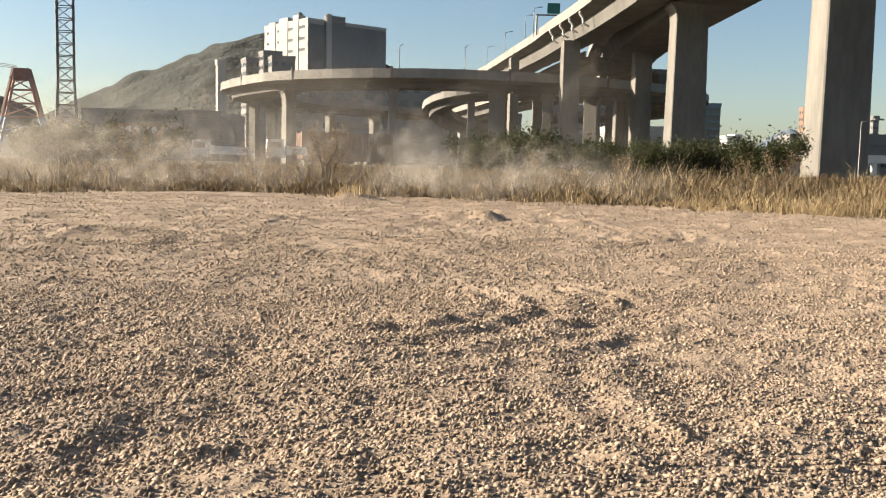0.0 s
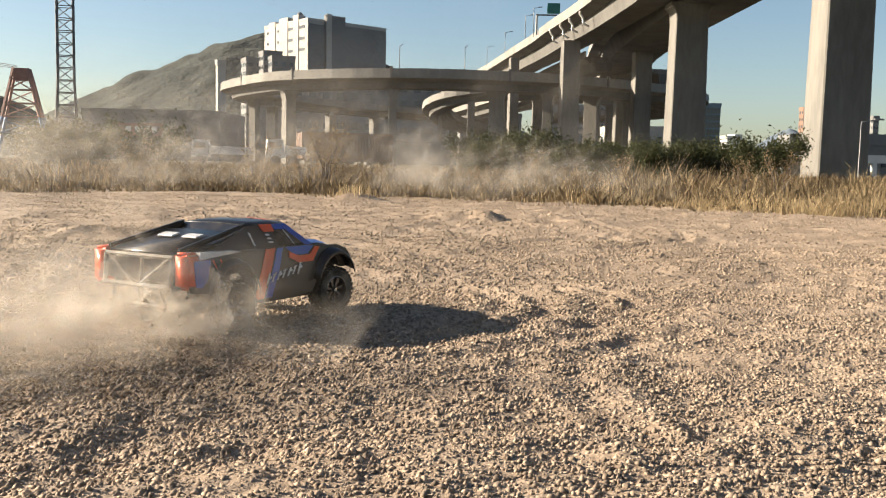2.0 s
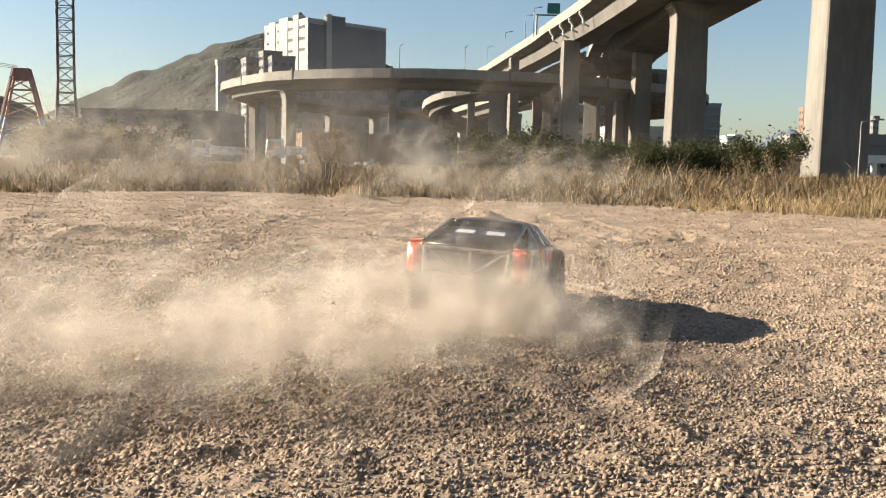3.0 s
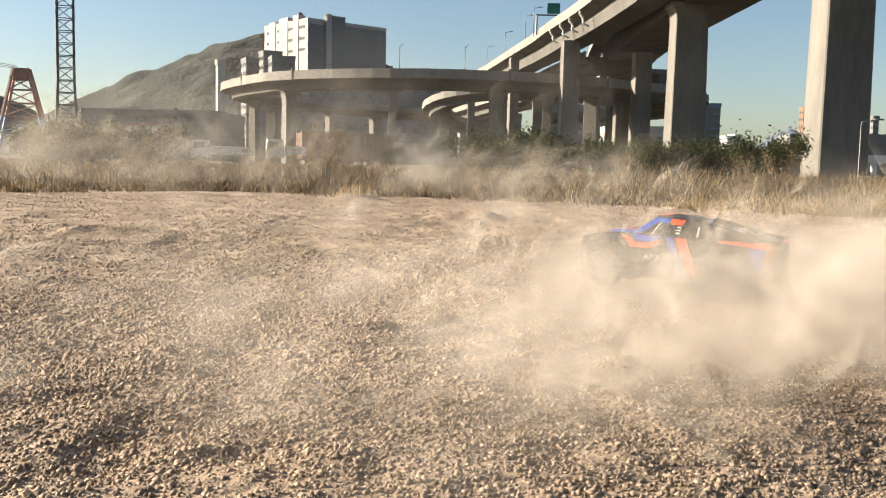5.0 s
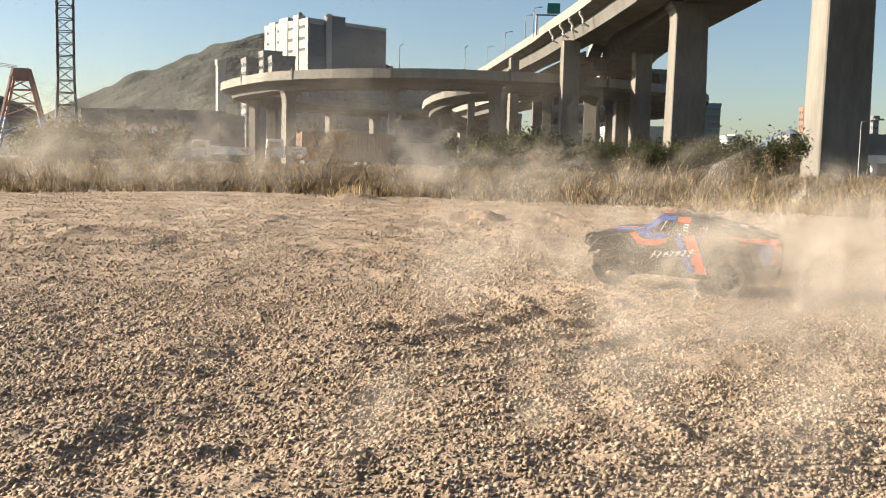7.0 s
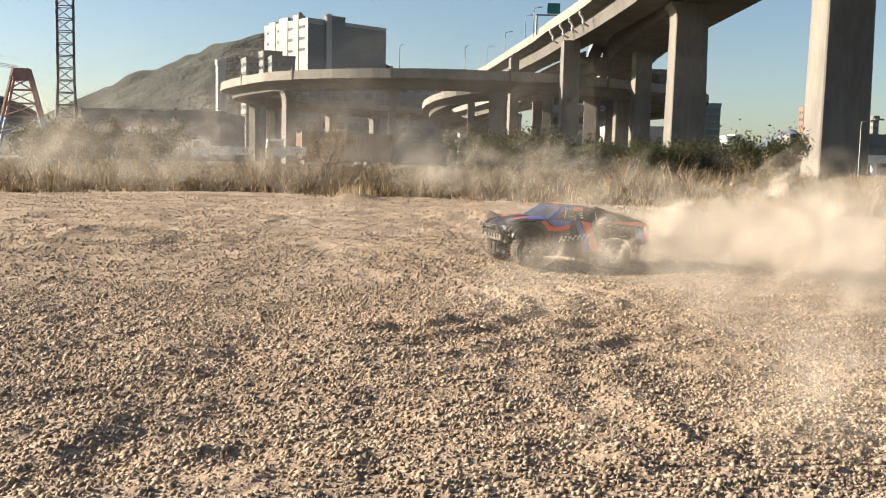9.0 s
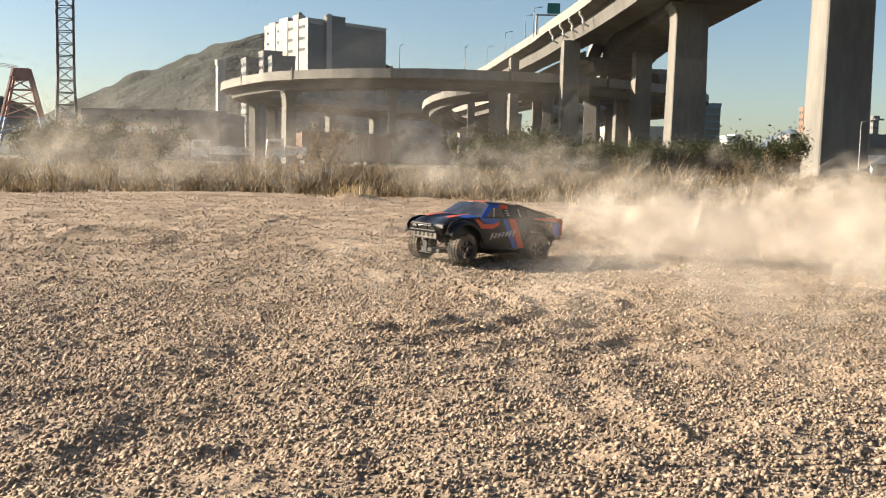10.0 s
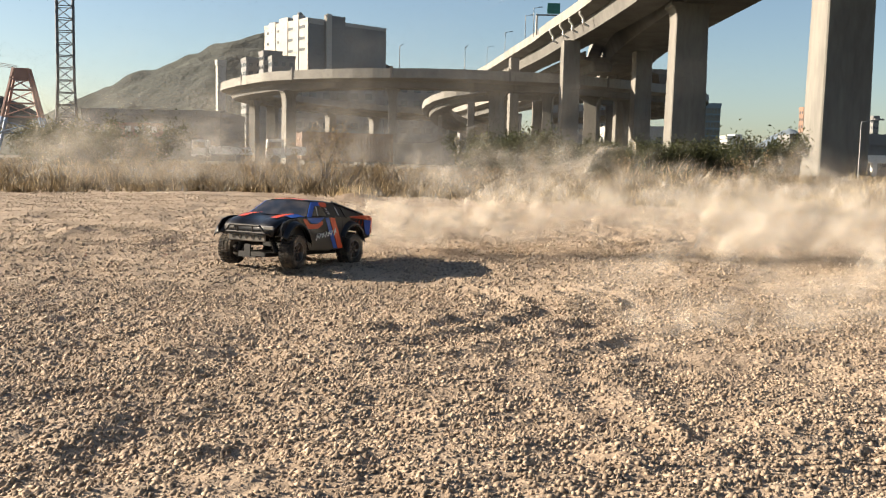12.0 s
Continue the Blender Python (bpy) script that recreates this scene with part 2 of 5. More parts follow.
stones("gravel", 52000, 0.85, 1.55, 0.0015, 0.0060, "loose pale angular gravel stones on the lot")
stones("gravel", 70000, 1.55, 2.6, 0.0018, 0.0066, "loose pale angular gravel stones on the lot")
stones("gravel", 50000, 2.6, 4.2, 0.0026, 0.0076, "loose pale angular gravel stones on the lot")
stones("gravel", 42000, 4.2, 9.0, 0.004, 0.010, "loose pale gravel stones and clods further across the lot")
# ---- viaducts ----
def viaduct(name, label, pts, width, depth, web, step=3.0, closed_top=True):
    """A road deck on a box girder: slab with cantilevers, girder, two parapets."""
    ob = thing(name, label, "viaduct", group="viaducts")
    path = spline(pts, step)
    h = width / 2
    bm = bmesh.new()
    sweep(bm, path, [(-h, 0), (h, 0), (h, -0.28), (web + 0.25, -0.62), (-web - 0.25, -0.62), (-h, -0.28)])
    part("deck_slab", bm, CONCRETE, ob)
    bm = bmesh.new()
    sweep(bm, path, [(-web, -0.62), (web, -0.62), (web * 0.82, -depth), (-web * 0.82, -depth)])
    part("box_girder", bm, CONCRETE_OLD, ob)
    for sgn in (1, -1):
        bm = bmesh.new()
        sweep(bm, path, [(sgn * (h + 0.004), -0.34), (sgn * (h + 0.10), -0.34), (sgn * (h + 0.06), 0.72), (sgn * (h - 0.16), 0.72), (sgn * (h - 0.2), 0.004), (sgn * (h + 0.004), 0.004)])
        part("parapet", bm, PALE_CONCRETE, ob)
    bm = bmesh.new()
    sweep(bm, [p + Vector((0, 0, 0.006)) for p in path], [(-h + 0.25, 0), (h - 0.25, 0), (h - 0.25, 0.03), (-h + 0.25, 0.03)])
    part("carriageway", bm, ASPHALT, ob)
    return ob, path


def pier(parent, x, y, top, wx, wy, turn=0.0, head=0.0, taper=0.10, head_h=2.2, mat=None):
    """A chamfered concrete column, widening a little to its foot, with a flared head."""
    bm = bmesh.new()
    m = Matrix.Translation((x, y, 0)) @ Matrix.Rotation(radians(turn), 4, "Z")
    def ring(a, b, z):
        c = min(a, b) * 0.06
        return [bm.verts.new(m @ Vector(q)) for q in ((-a + c, -b, z), (a - c, -b, z), (a, -b + c, z), (a, b - c, z), (a - c, b, z), (-a + c, b, z), (-a, b - c, z), (-a, -b + c, z))]
    a, b = wx / 2, wy / 2
    levels = [(a + taper, b + taper, -0.6), (a, b, top - head_h)]
    if head:
        for k in range(1, 6):
            t = k / 5
            levels.append((a + head * (1 - math.cos(t * math.pi / 2)), b, top - head_h + head_h * math.sin(t * math.pi / 2) * 0.82))
        levels.append((a + head, b, top))
    else:
        levels.append((a, b, top))
    rings = [ring(*q) for q in levels]
    for p, q in zip(rings, rings[1:]):
        for k in range(8):
            bm.faces.new([p[k], p[(k + 1) % 8], q[(k + 1) % 8], q[k]])
    bm.faces.new(rings[0][::-1])
    bm.faces.new(rings[-1])
    return part("pier", bm, mat or CONCRETE, parent)


# the high viaduct that runs past overhead; road level 16.3 m
MAIN_Z = 16.3
main_road, main_path = viaduct("high_viaduct", "wide concrete viaduct on tall rectangular piers", [(22.2, -60, MAIN_Z), (22.2, 20, MAIN_Z), (22.2, 70, MAIN_Z), (22.3, 95, MAIN_Z), (23.4, 116, MAIN_Z), (27, 145, MAIN_Z), (38, 205, MAIN_Z)], 9.6, 2.4, 3.5, 4.0)
pier(main_road, 23.62, 55.5, MAIN_Z - 2.3, 2.75, 2.6, taper=0.12)
pier(main_road, 20.1, 77.2, MAIN_Z - 2.3, 2.65, 2.3, head=0.45, head_h=1.5, taper=0.16)
pier(main_road, 13.8, 103.4, MAIN_Z - 2.05, 1.85, 2.7, taper=0.12)
pier(main_road, 22.9, 108.3, MAIN_Z - 2.3, 1.9, 2.5, taper=0.1)
pier(main_road, 22.4, 14.0, MAIN_Z - 2.3, 2.6, 1.6)
pier(main_road, 26.2, 136.0, MAIN_Z - 2.3, 2.4, 2.2)
# the slip road that parts from it to the left
slip_a, path_a = viaduct("slip_road_viaduct", "concrete slip road viaduct curving away from the high road", [(17.6, 60, MAIN_Z - 0.02), (17.1, 78, MAIN_Z - 0.02), (16.0, 95, MAIN_Z - 0.03), (14.55, 108.6, MAIN_Z - 0.03), (13.75, 118, MAIN_Z - 0.05), (12.1, 131.5, MAIN_Z - 0.08), (10.2, 148, MAIN_Z - 0.1), (8.3, 161, MAIN_Z - 0.2), (2, 190, MAIN_Z - 0.8)], 6.0, 2.05, 1.7, 3.0)
slip_b, path_b = viaduct("slip_road_viaduct", "second concrete slip road viaduct behind the first", [(30.5, 127, MAIN_Z - 2.4), (28.6, 133, MAIN_Z - 2.5), (24.2, 149, MAIN_Z - 2.6), (18.6, 170, MAIN_Z - 2.8), (11, 196, MAIN_Z - 3.4)], 5.6, 1.9, 1.5, 3.0)
slip_c, path_c = viaduct("slip_road_viaduct", "lower concrete slip road viaduct dropping behind the loop", [(20, 118, MAIN_Z - 2.0), (17.4, 131, MAIN_Z - 2.5), (14.6, 147, MAIN_Z - 3.3), (10.5, 163, MAIN_Z - 4.4), (3, 182, MAIN_Z - 5.8)], 5.0, 1.7, 1.3, 3.0)
pier(slip_a, 8.7, 119.5, 14.2, 1.1, 1.5, turn=8)
pier(slip_a, 9.6, 150.0, 14.1, 1.6, 1.5)
pier(slip_c, 14.6, 147.0, 11.2, 1.5, 1.3)
pier(slip_c, 17.4, 131.0, 12.0, 1.5, 1.3)
pier(slip_b, 24.2, 149.5, 11.8, 1.8, 1.4)
pier(slip_b, 18.6, 170.0, 11.6, 1.8, 1.4)
pier(slip_b, 28.4, 133.5, 11.9, 1.8, 1.5)
# the loop ramp in the middle distance, road level 10.2 m
LOOP_Z = 10.2
loop, loop_path = viaduct("loop_ramp_viaduct", "long curved concrete loop ramp on columns", [(22, 186, LOOP_Z), (33, 168, LOOP_Z), (36.5, 150, LOOP_Z), (35, 134, LOOP_Z), (29, 122.2, LOOP_Z), (19.6, 113.8, LOOP_Z), (11.5, 108.6, LOOP_Z), (4.3, 106.6, LOOP_Z), (-0.4, 105.8, LOOP_Z), (-5.5, 106.2, LOOP_Z), (-11.8, 108.1, LOOP_Z), (-18.2, 112, LOOP_Z), (-22.3, 117.3, LOOP_Z), (-27.2, 126, LOOP_Z), (-28.9, 132, LOOP_Z), (-28.3, 142, LOOP_Z), (-22, 160, LOOP_Z), (-8, 178, LOOP_Z), (12, 195, LOOP_Z)], 6.2, 1.35, 1.9, 2.0)
for x, y, w, turn in ((-19.3, 112.6, 1.25, 32), (-6.15, 105.8, 0.95, 4), (5.95, 107.0, 1.75, -8), (12.1, 109.0, 1.1, -14), (17.9, 113.0, 1.6, -20), (23.6, 117.5, 1.3, -28), (-27.4, 131, 0.9, 60), (-27.6, 146, 1.2, 75), (-20.5, 163, 1.3, 40), (-13.5, 173, 1.3, 40)):
    pier(loop, x, y, LOOP_Z - 1.3, w, 1.5 if w > 1 else 1.2, turn=turn, head=0.4, head_h=1.4, taper=0.04)
for k, (p, q) in enumerate(zip(loop_path, loop_path[1:])):
    if k % 5 == 0:
        d = (q - p).normalized()
        c = p + Vector((d.y, -d.x, 0)) * -3.16
        bm = bmesh.new()
        box(bm, -0.13, 0.13, -0.08, 0.08, -0.4, 0.95, Matrix.Translation(c) @ Matrix.Rotation(math.atan2(d.y, d.x), 4, "Z"))
        part("parapet_post", bm, CONCRETE_OLD, loop)
# a descending ramp inside the loop
ramp, ramp_path = viaduct("inner_ramp_viaduct", "curved concrete ramp dropping away inside the loop", [(34, 162, 12.4), (20, 150, 12.2), (10, 144.4, 11.9), (4.2, 143.6, 11.5), (0.2, 146.5, 10.6), (-1.6, 153, 9.4), (0.2, 162, 8.2), (6, 171, 7.0)], 4.6, 1.4, 1.3, 1.6)
for x, y, t, w in ((3.9, 142.5, 10.0, 1.1), (-0.9, 150.5, 8.3, 0.7), (9.2, 144, 10.4, 1.2), (19.0, 149, 10.7, 1.4), (28, 156, 10.8, 1.6)):
    pier(ramp, x, y, t, w, 0.9)

# ---- far buildings and hills ----
def hill(name, label, material, cx, cy, rx, ry, peak, seed, n=90):
    """A ridge with spurs, its foot below the ground."""
    u = np.linspace(-1, 1, n)
    a, b = np.meshgrid(u, u)
    r = np.hypot(a, b)
    z = np.clip(1 - r, 0, 1) ** 0.75 * peak
    z = z * (1 + 0.22 * grid_noise(a * 10 + seed, b * 10, 3.1, seed)) + 0.06 * peak * grid_noise(a * 10, b * 10 + seed, 0.8, seed + 1) + 0.03 * peak * grid_noise(a * 10, b * 10, 0.3, seed + 2) * (r < 1)
    v = np.stack([(cx + a * rx).ravel(), (cy + b * ry).ravel(), (z - 3).ravel()], 1)
    i = np.arange(n * n).reshape(n, n)
    q = np.stack([i[:-1, :-1], i[:-1, 1:], i[1:, 1:], i[1:, :-1]], -1).reshape(-1, 4)
    return tagged(new(name, fast_mesh(name, v, q, material, True)), label, "hill", kind="structure")


hill("hill", "steep wooded green hill behind the city", HILL, -330, 2000, 610, 560, 292, 11)
hill("hill", "low wooded ridge", HILL, -1120, 2260, 420, 400, 140, 15)
hill("hill", "distant hill with blue haze in its colour", HAZE_HILL, 1275, 3400, 260, 400, 150, 21)


def corner_block(name, label, corner, turn, lx, ly, z1, wall, rows, cols, rows2=0, cols2=0, win=(0.5, 0.4), z0=0.0, glass=None):
    """A block that turns a corner to the viewer: lx along its right face, ly along its left face, with windows set in both."""
    ob = thing(name, label, "building", pose(corner[0], corner[1], 0, 0, 0, turn))
    bm = bmesh.new()
    box(bm, 0, lx, 0, ly, -1, z1)
    part("wall", bm, wall, ob)
    bm = bmesh.new()
    for a, b, c, d in ((-0.15, lx + 0.15, -0.15, 0.3), (-0.15, lx + 0.15, ly - 0.3, ly + 0.15), (-0.15, 0.3, 0.303, ly - 0.303), (lx - 0.3, lx + 0.15, 0.303, ly - 0.303)):
        box(bm, a, b, c, d, z1 + 0.003, z1 + 1.2)
    part("roof_parapet", bm, wall, ob)
    for face, span, r_n, c_n in (("right", lx, rows, cols), ("left", ly, rows2, cols2)):
        if not r_n:
            continue
        w, hh = span / c_n * win[0], (z1 - z0) / r_n * win[1]
        bm = bmesh.new()
        if face == "right":
            box(bm, -w / 2, w / 2, -0.1, 0.1, -hh / 2, hh / 2)
        else:
            box(bm, -0.1, 0.1, -w / 2, w / 2, -hh / 2, hh / 2)
        me = mesh_of(bm, "window", glass or DARK_GLASS)
        for r in range(r_n):
            for c in range(c_n):
                p = new("window", me)
                p.parent = ob
                u, z = (c + 0.5) * span / c_n, z0 + (z1 - z0) * (r + 0.5) / r_n
                p.location = (u, -0.05, z) if face == "right" else (-0.05, u, z)
    return ob


tall = corner_block("warehouse_block", "tall windowless cream industrial block, its shaded right face coloured grey", (-65.0, 430), 40, 45, 41.0, 65.6, CREAM_WALL, 0, 0, 3, 4, (0.45, 0.25), 50.0)
# grey bays put the shade of the right-hand face into its wall colour
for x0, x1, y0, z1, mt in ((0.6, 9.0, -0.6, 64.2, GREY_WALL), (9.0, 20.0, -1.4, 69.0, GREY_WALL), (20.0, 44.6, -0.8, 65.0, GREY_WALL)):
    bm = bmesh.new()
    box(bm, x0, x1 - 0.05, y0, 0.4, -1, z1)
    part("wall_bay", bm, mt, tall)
bm = bmesh.new()
box(bm, 9.2, 12.0, -2.0, -1.403, 0, 69.5)
part("stair_strip", bm, CREAM_WALL, tall)
for y0, y1, z1 in ((8, 13, 69.0), (18, 26, 68.8), (30, 36, 67.8)):
    bm = bmesh.new()
    box(bm, -0.3, 3.0, y0, y1, 0, z1)
    part("stair_tower", bm, CREAM_WALL, tall)
for k in range(4):
    bm = bmesh.new()
    rod(bm, (4 + k * 2.5, 14 + k * 3, 67.7), (4 + k * 2.5, 14 + k * 3, 71.0), 1.1, 10)
    part("roof_tank", bm, GREY_WALL, tall)
me = None
for r in range(6):
    for c in range(8):
        if me is None:
            bm = bmesh.new()
            box(bm, -1.3, 1.3, -0.1, 0.1, -0.7, 0.7)
            me = mesh_of(bm, "window", CREAM_WALL)
        p = new("window", me)
        p.parent = tall
        p.location = (22 + (c % 4) * 3.6 + (c // 4) * 2.0, -0.9, 14 + r * 4.2)
for nm, lb, corner, turn, lx, ly, z1, wall, r1, c1, r2, c2 in (
        ("slab_tower", "narrow pale concrete slab tower", (-49.5, 199), 36, 1.9, 1.1, 20.6, CREAM_WALL, 0, 0, 0, 0),
        ("apartment_block", "grey apartment block below the hill", (-76, 349), 25, 10, 9, 38, GREY_WALL, 12, 3, 12, 3),
        ("apartment_block", "bluish grey apartment block below the hill", (-67.5, 339), 25, 7, 7, 39.5, GREY_WALL, 12, 3, 12, 2),
        ("office_block", "dark flat-roofed office block", (-60.5, 319), 20, 8, 8, 35.5, GREY_WALL, 10, 3, 10, 2),
        ("depot_building", "long dark depot building behind the loop ramp", (-50, 233), 4, 32, 16, 19, GREY_WALL, 5, 9, 4, 3),
        ("depot_building", "dark depot building behind the loop ramp", (-16, 237), 3, 17, 16, 21, GREY_WALL, 6, 5, 5, 3),
        ("depot_building", "low dark building behind the columns", (4, 253), 2, 17, 14, 13.5, GREY_WALL, 3, 6, 3, 3),
        ("depot_building", "low dark building behind the columns", (26, 248), 2, 12, 14, 16, GREY_WALL, 4, 4, 3, 3),
        ("depot_building", "low pale building beyond the slip roads", (40, 226), 0, 17, 14, 9.5, CREAM_WALL, 2, 6, 2, 3),
        ("office_block", "grey slab office block beyond the viaduct", (72, 439), 10, 12, 12, 52, GREY_WALL, 14, 6, 12, 4),
        ("apartment_block", "white apartment block far off", (246, 799), 20, 8, 10, 29, WHITE_PAINT, 9, 4, 9, 3),
        ("apartment_block", "white apartment block far off", (254, 804), 20, 8, 10, 30.5, WHITE_PAINT, 9, 4, 9, 3),
        ("apartment_block", "pale low apartment block far off", (236, 825), 20, 9, 10, 24, CREAM_WALL, 7, 4, 7, 3),
        ("office_block", "slim grey tower far off", (186, 399), 15, 3, 3, 24, GREY_WALL, 9, 2, 9, 2),
        ("office_block", "slim brown tower far off", (205, 526), 15, 4, 4, 36, CRATE_BROWN, 9, 2, 9, 2)):
    corner_block(nm, lb, corner, turn, lx, ly, z1, wall, r1, c1, r2, c2)
corner_block("glass_office", "blue glass curtain-wall office building", (73.4, 270), 0, 7.4, 14, 18.6, BLUE_GLASS, 9, 8, 0, 0, (0.82, 0.75), 0.0, DARK_GLASS)
# port warehouse with a red sign; its lettering is plain bars
shed = corner_block("port_warehouse", "low grey port warehouse with a faded red sign", (-63.5, 160), 0, 24, 20, 7.6, GREY_WALL, 0, 0, 0, 0)
bm = bmesh.new()
box(bm, 5.5, 14.2, -0.3, -0.05, 4.0, 6.4)
board = part("sign_board", bm, RUST_RED, shed, "faded red sign board")
for k, (x0, w) in enumerate(((7.6, 1.0), (9.3, 0.8), (10.4, 0.5), (11.2, 0.8), (12.2, 0.9))):
    bm = bmesh.new()
    box(bm, x0, x0 + w, -0.36, -0.303, 4.7, 5.8)
    part("sign_bar", bm, WHITE_PAINT, board)
box_shed = thing("machine_house", "small cream machine house on a post", "building", pose(-62.6, 152, 0))
bm = bmesh.new()
box(bm, -0.9, 0.6, -1, 1, 3.6, 7.6)
part("wall", bm, CREAM_WALL, box_shed)
bm = bmesh.new()
rod(bm, (-0.2, 0, -0.2), (-0.2, 0, 3.6), 0.3)
part("post", bm, STEEL_DARK, box_shed)

# lattice crane mast
mast = thing("lattice_mast", "tall dark grey lattice crane mast", "crane", pose(-33.1, 80, 0, 0, 0, 18))
def half(z):
    return 0.66 + max(0.0, 7.0 - z) * 0.042
for sx, sy in ((1, 1), (1, -1), (-1, 1), (-1, -1)):
    bm = bmesh.new()
    rod(bm, (sx * half(-0.2), sy * half(0), -0.2), (sx * half(7), sy * half(7), 7), 0.075)
    rod(bm, (sx * half(7), sy * half(7), 7), (sx * half(9), sy * half(9), 30), 0.075)
    part("leg", bm, STEEL_DARK, mast)
z = 0.6
while z < 29:
    s = 1.05
    for k in range(4):
        c0, c1 = [((-1, -1), (1, -1)), ((1, -1), (1, 1)), ((1, 1), (-1, 1)), ((-1, 1), (-1, -1))][k]
        a, b = half(z), half(z + s)
        bm = bmesh.new()
        rod(bm, (c0[0] * a, c0[1] * a, z), (c1[0] * b, c1[1] * b, z + s), 0.042, 4)
        rod(bm, (c0[0] * a, c0[1] * a, z), (c1[0] * a, c1[1] * a, z), 0.042, 4)
        part("brace", bm, STEEL_DARK, mast)
    z += s
# derrick frame
der = thing("derrick_frame", "faded red derrick frame on blue legs", "crane", pose(-79.9, 173, 0, 0, 0, 12))
for s in (1, -1):
    for y in (-1.6, 1.6):
        bm = bmesh.new()
        rod(bm, (s * 1.2, y * 0.6, 16.6), (s * 3.3, y, 7.5), 0.32, 4)
        part("leg", bm, RUST_RED, der)
        bm = bmesh.new()
        rod(bm, (s * 3.3, y, 7.5), (s * 5.2, y * 1.3, -0.2), 0.32, 4)
        part("leg", bm, BLUE_STEEL, der)
bm = bmesh.new()
box(bm, -1.25, 1.25, -1.0, 1.0, 14.3, 16.6)
part("head", bm, RUST_RED, der)
for z0, w in ((12.5, 2.1), (10.0, 2.7), (7.5, 3.3), (4.5, 4.0)):
    bm = bmesh.new()
    rod(bm, (-w, -1.4, z0), (w, -1.4, z0), 0.18, 4)
    rod(bm, (-w, -1.4, z0), (w * 0.9, -1.3, z0 + 2.4), 0.12, 4)
    rod(bm, (w, -1.4, z0), (-w * 0.9, -1.3, z0 + 2.4), 0.12, 4)
    part("brace", bm, RUST_RED if z0 > 7 else BLUE_STEEL, der)
bm = bmesh.new()
for k in range(3):
    tube(bm, [(-0.8, 0, 16.6 + 0.2 * k), (-9, 6, 17.6 + 0.5 * k), (-25, 18, 18.6 + 0.8 * k)], 0.06, 4)
part("stay_cable", bm, STEEL_DARK, der)


# yard vehicles and boxes
def shipping_box(name, label, x, y, turn, length, paint, z0=0.35, height=2.5):
    ob = thing(name, label, "container", pose(x, y, 0, 0, 0, turn))
    bm = bmesh.new()
    box(bm, 0.05, length - 0.05, 0.05, 2.35, z0 + 0.12, z0 + height - 0.1)
    n = int(length / 0.28)
    for k in range(n):
        x0 = 0.15 + k * (length - 0.3) / n
        box(bm, x0, x0 + 0.14, 0.0, 0.05, z0 + 0.14, z0 + height - 0.12)
    for k in range(7):
        box(bm, 0.0, 0.05, 0.15 + k * 0.3, 0.33 + k * 0.3, z0 + 0.14, z0 + height - 0.12)
    part("shell", bm, paint, ob)
    bm = bmesh.new()
    for a, b in ((0, 0), (length - 0.16, 0), (0, 2.24), (length - 0.16, 2.24)):
        box(bm, a - 0.02, a + 0.18, b - 0.02, b + 0.18, z0, z0 + height)
    box(bm, -0.01, length + 0.01, -0.02, 0.06, z0, z0 + 0.12)
    box(bm, -0.01, length + 0.01, -0.02, 0.06, z0 + height - 0.1, z0 + height)
    part("frame", bm, paint, ob)
    bm = bmesh.new()
    for a in (0.3, length - 0.7):
        box(bm, a, a + 0.4, 0.2, 2.2, -0.2, z0)
    part("block", bm, CONCRETE_OLD, ob)
    return ob


shipping_box("shipping_container", "brown corrugated shipping container, end lit by the sun", -12.4, 79.0, 20, 8.2, CRATE_BROWN, 0.4, 2.5)
shipping_box("shipping_container", "dark grey corrugated shipping container in the yard", -5.2, 82.5, 6, 6.1, CRATE_GREY, 0.3, 1.9)
shipping_box("shipping_container", "white shipping container at the yard edge", -11.5, 122.0, 30, 2.4, WHITE_PAINT, 0.9, 3.3)


def flat_truck(name, label, x, y, turn, length):
    ob = thing(name, label, "truck", pose(x, y, 0, 0, 0, turn))
    bm = bmesh.new()
    box(bm, 0, 1.5, 0, 2.0, 0.55, 2.05, None, 0.12)
    part("cab", bm, WHITE_PAINT, ob)
    bm = bmesh.new()
    box(bm, 0.25, 1.2, -0.02, 0.06, 1.35, 1.85)
    part("cab_window", bm, DARK_GLASS, ob)
    bm = bmesh.new()
    box(bm, 1.6, length, 0, 2.0, 0.8, 1.05)
    box(bm, 1.6, length, 0.0, 0.08, 1.053, 1.5)
    box(bm, 1.6, 1.7, 0.083, 2.0, 1.053, 1.6)
    part("load_bed", bm, WHITE_PAINT, ob)
    for a in (0.75, length - 1.0):
        for y0 in (-0.06, 1.82):
            bm = bmesh.new()
            rod(bm, (a, y0, 0.38), (a, y0 + 0.24, 0.38), 0.38, 16)
            part("wheel", bm, STEEL_DARK, ob)
    return ob


flat_truck("flatbed_truck", "white flatbed truck parked at the yard edge", -22.3, 80, 6, 5.2)
flat_truck("flatbed_truck", "white flatbed truck parked beside the container", -14.3, 73, 14, 3.2)

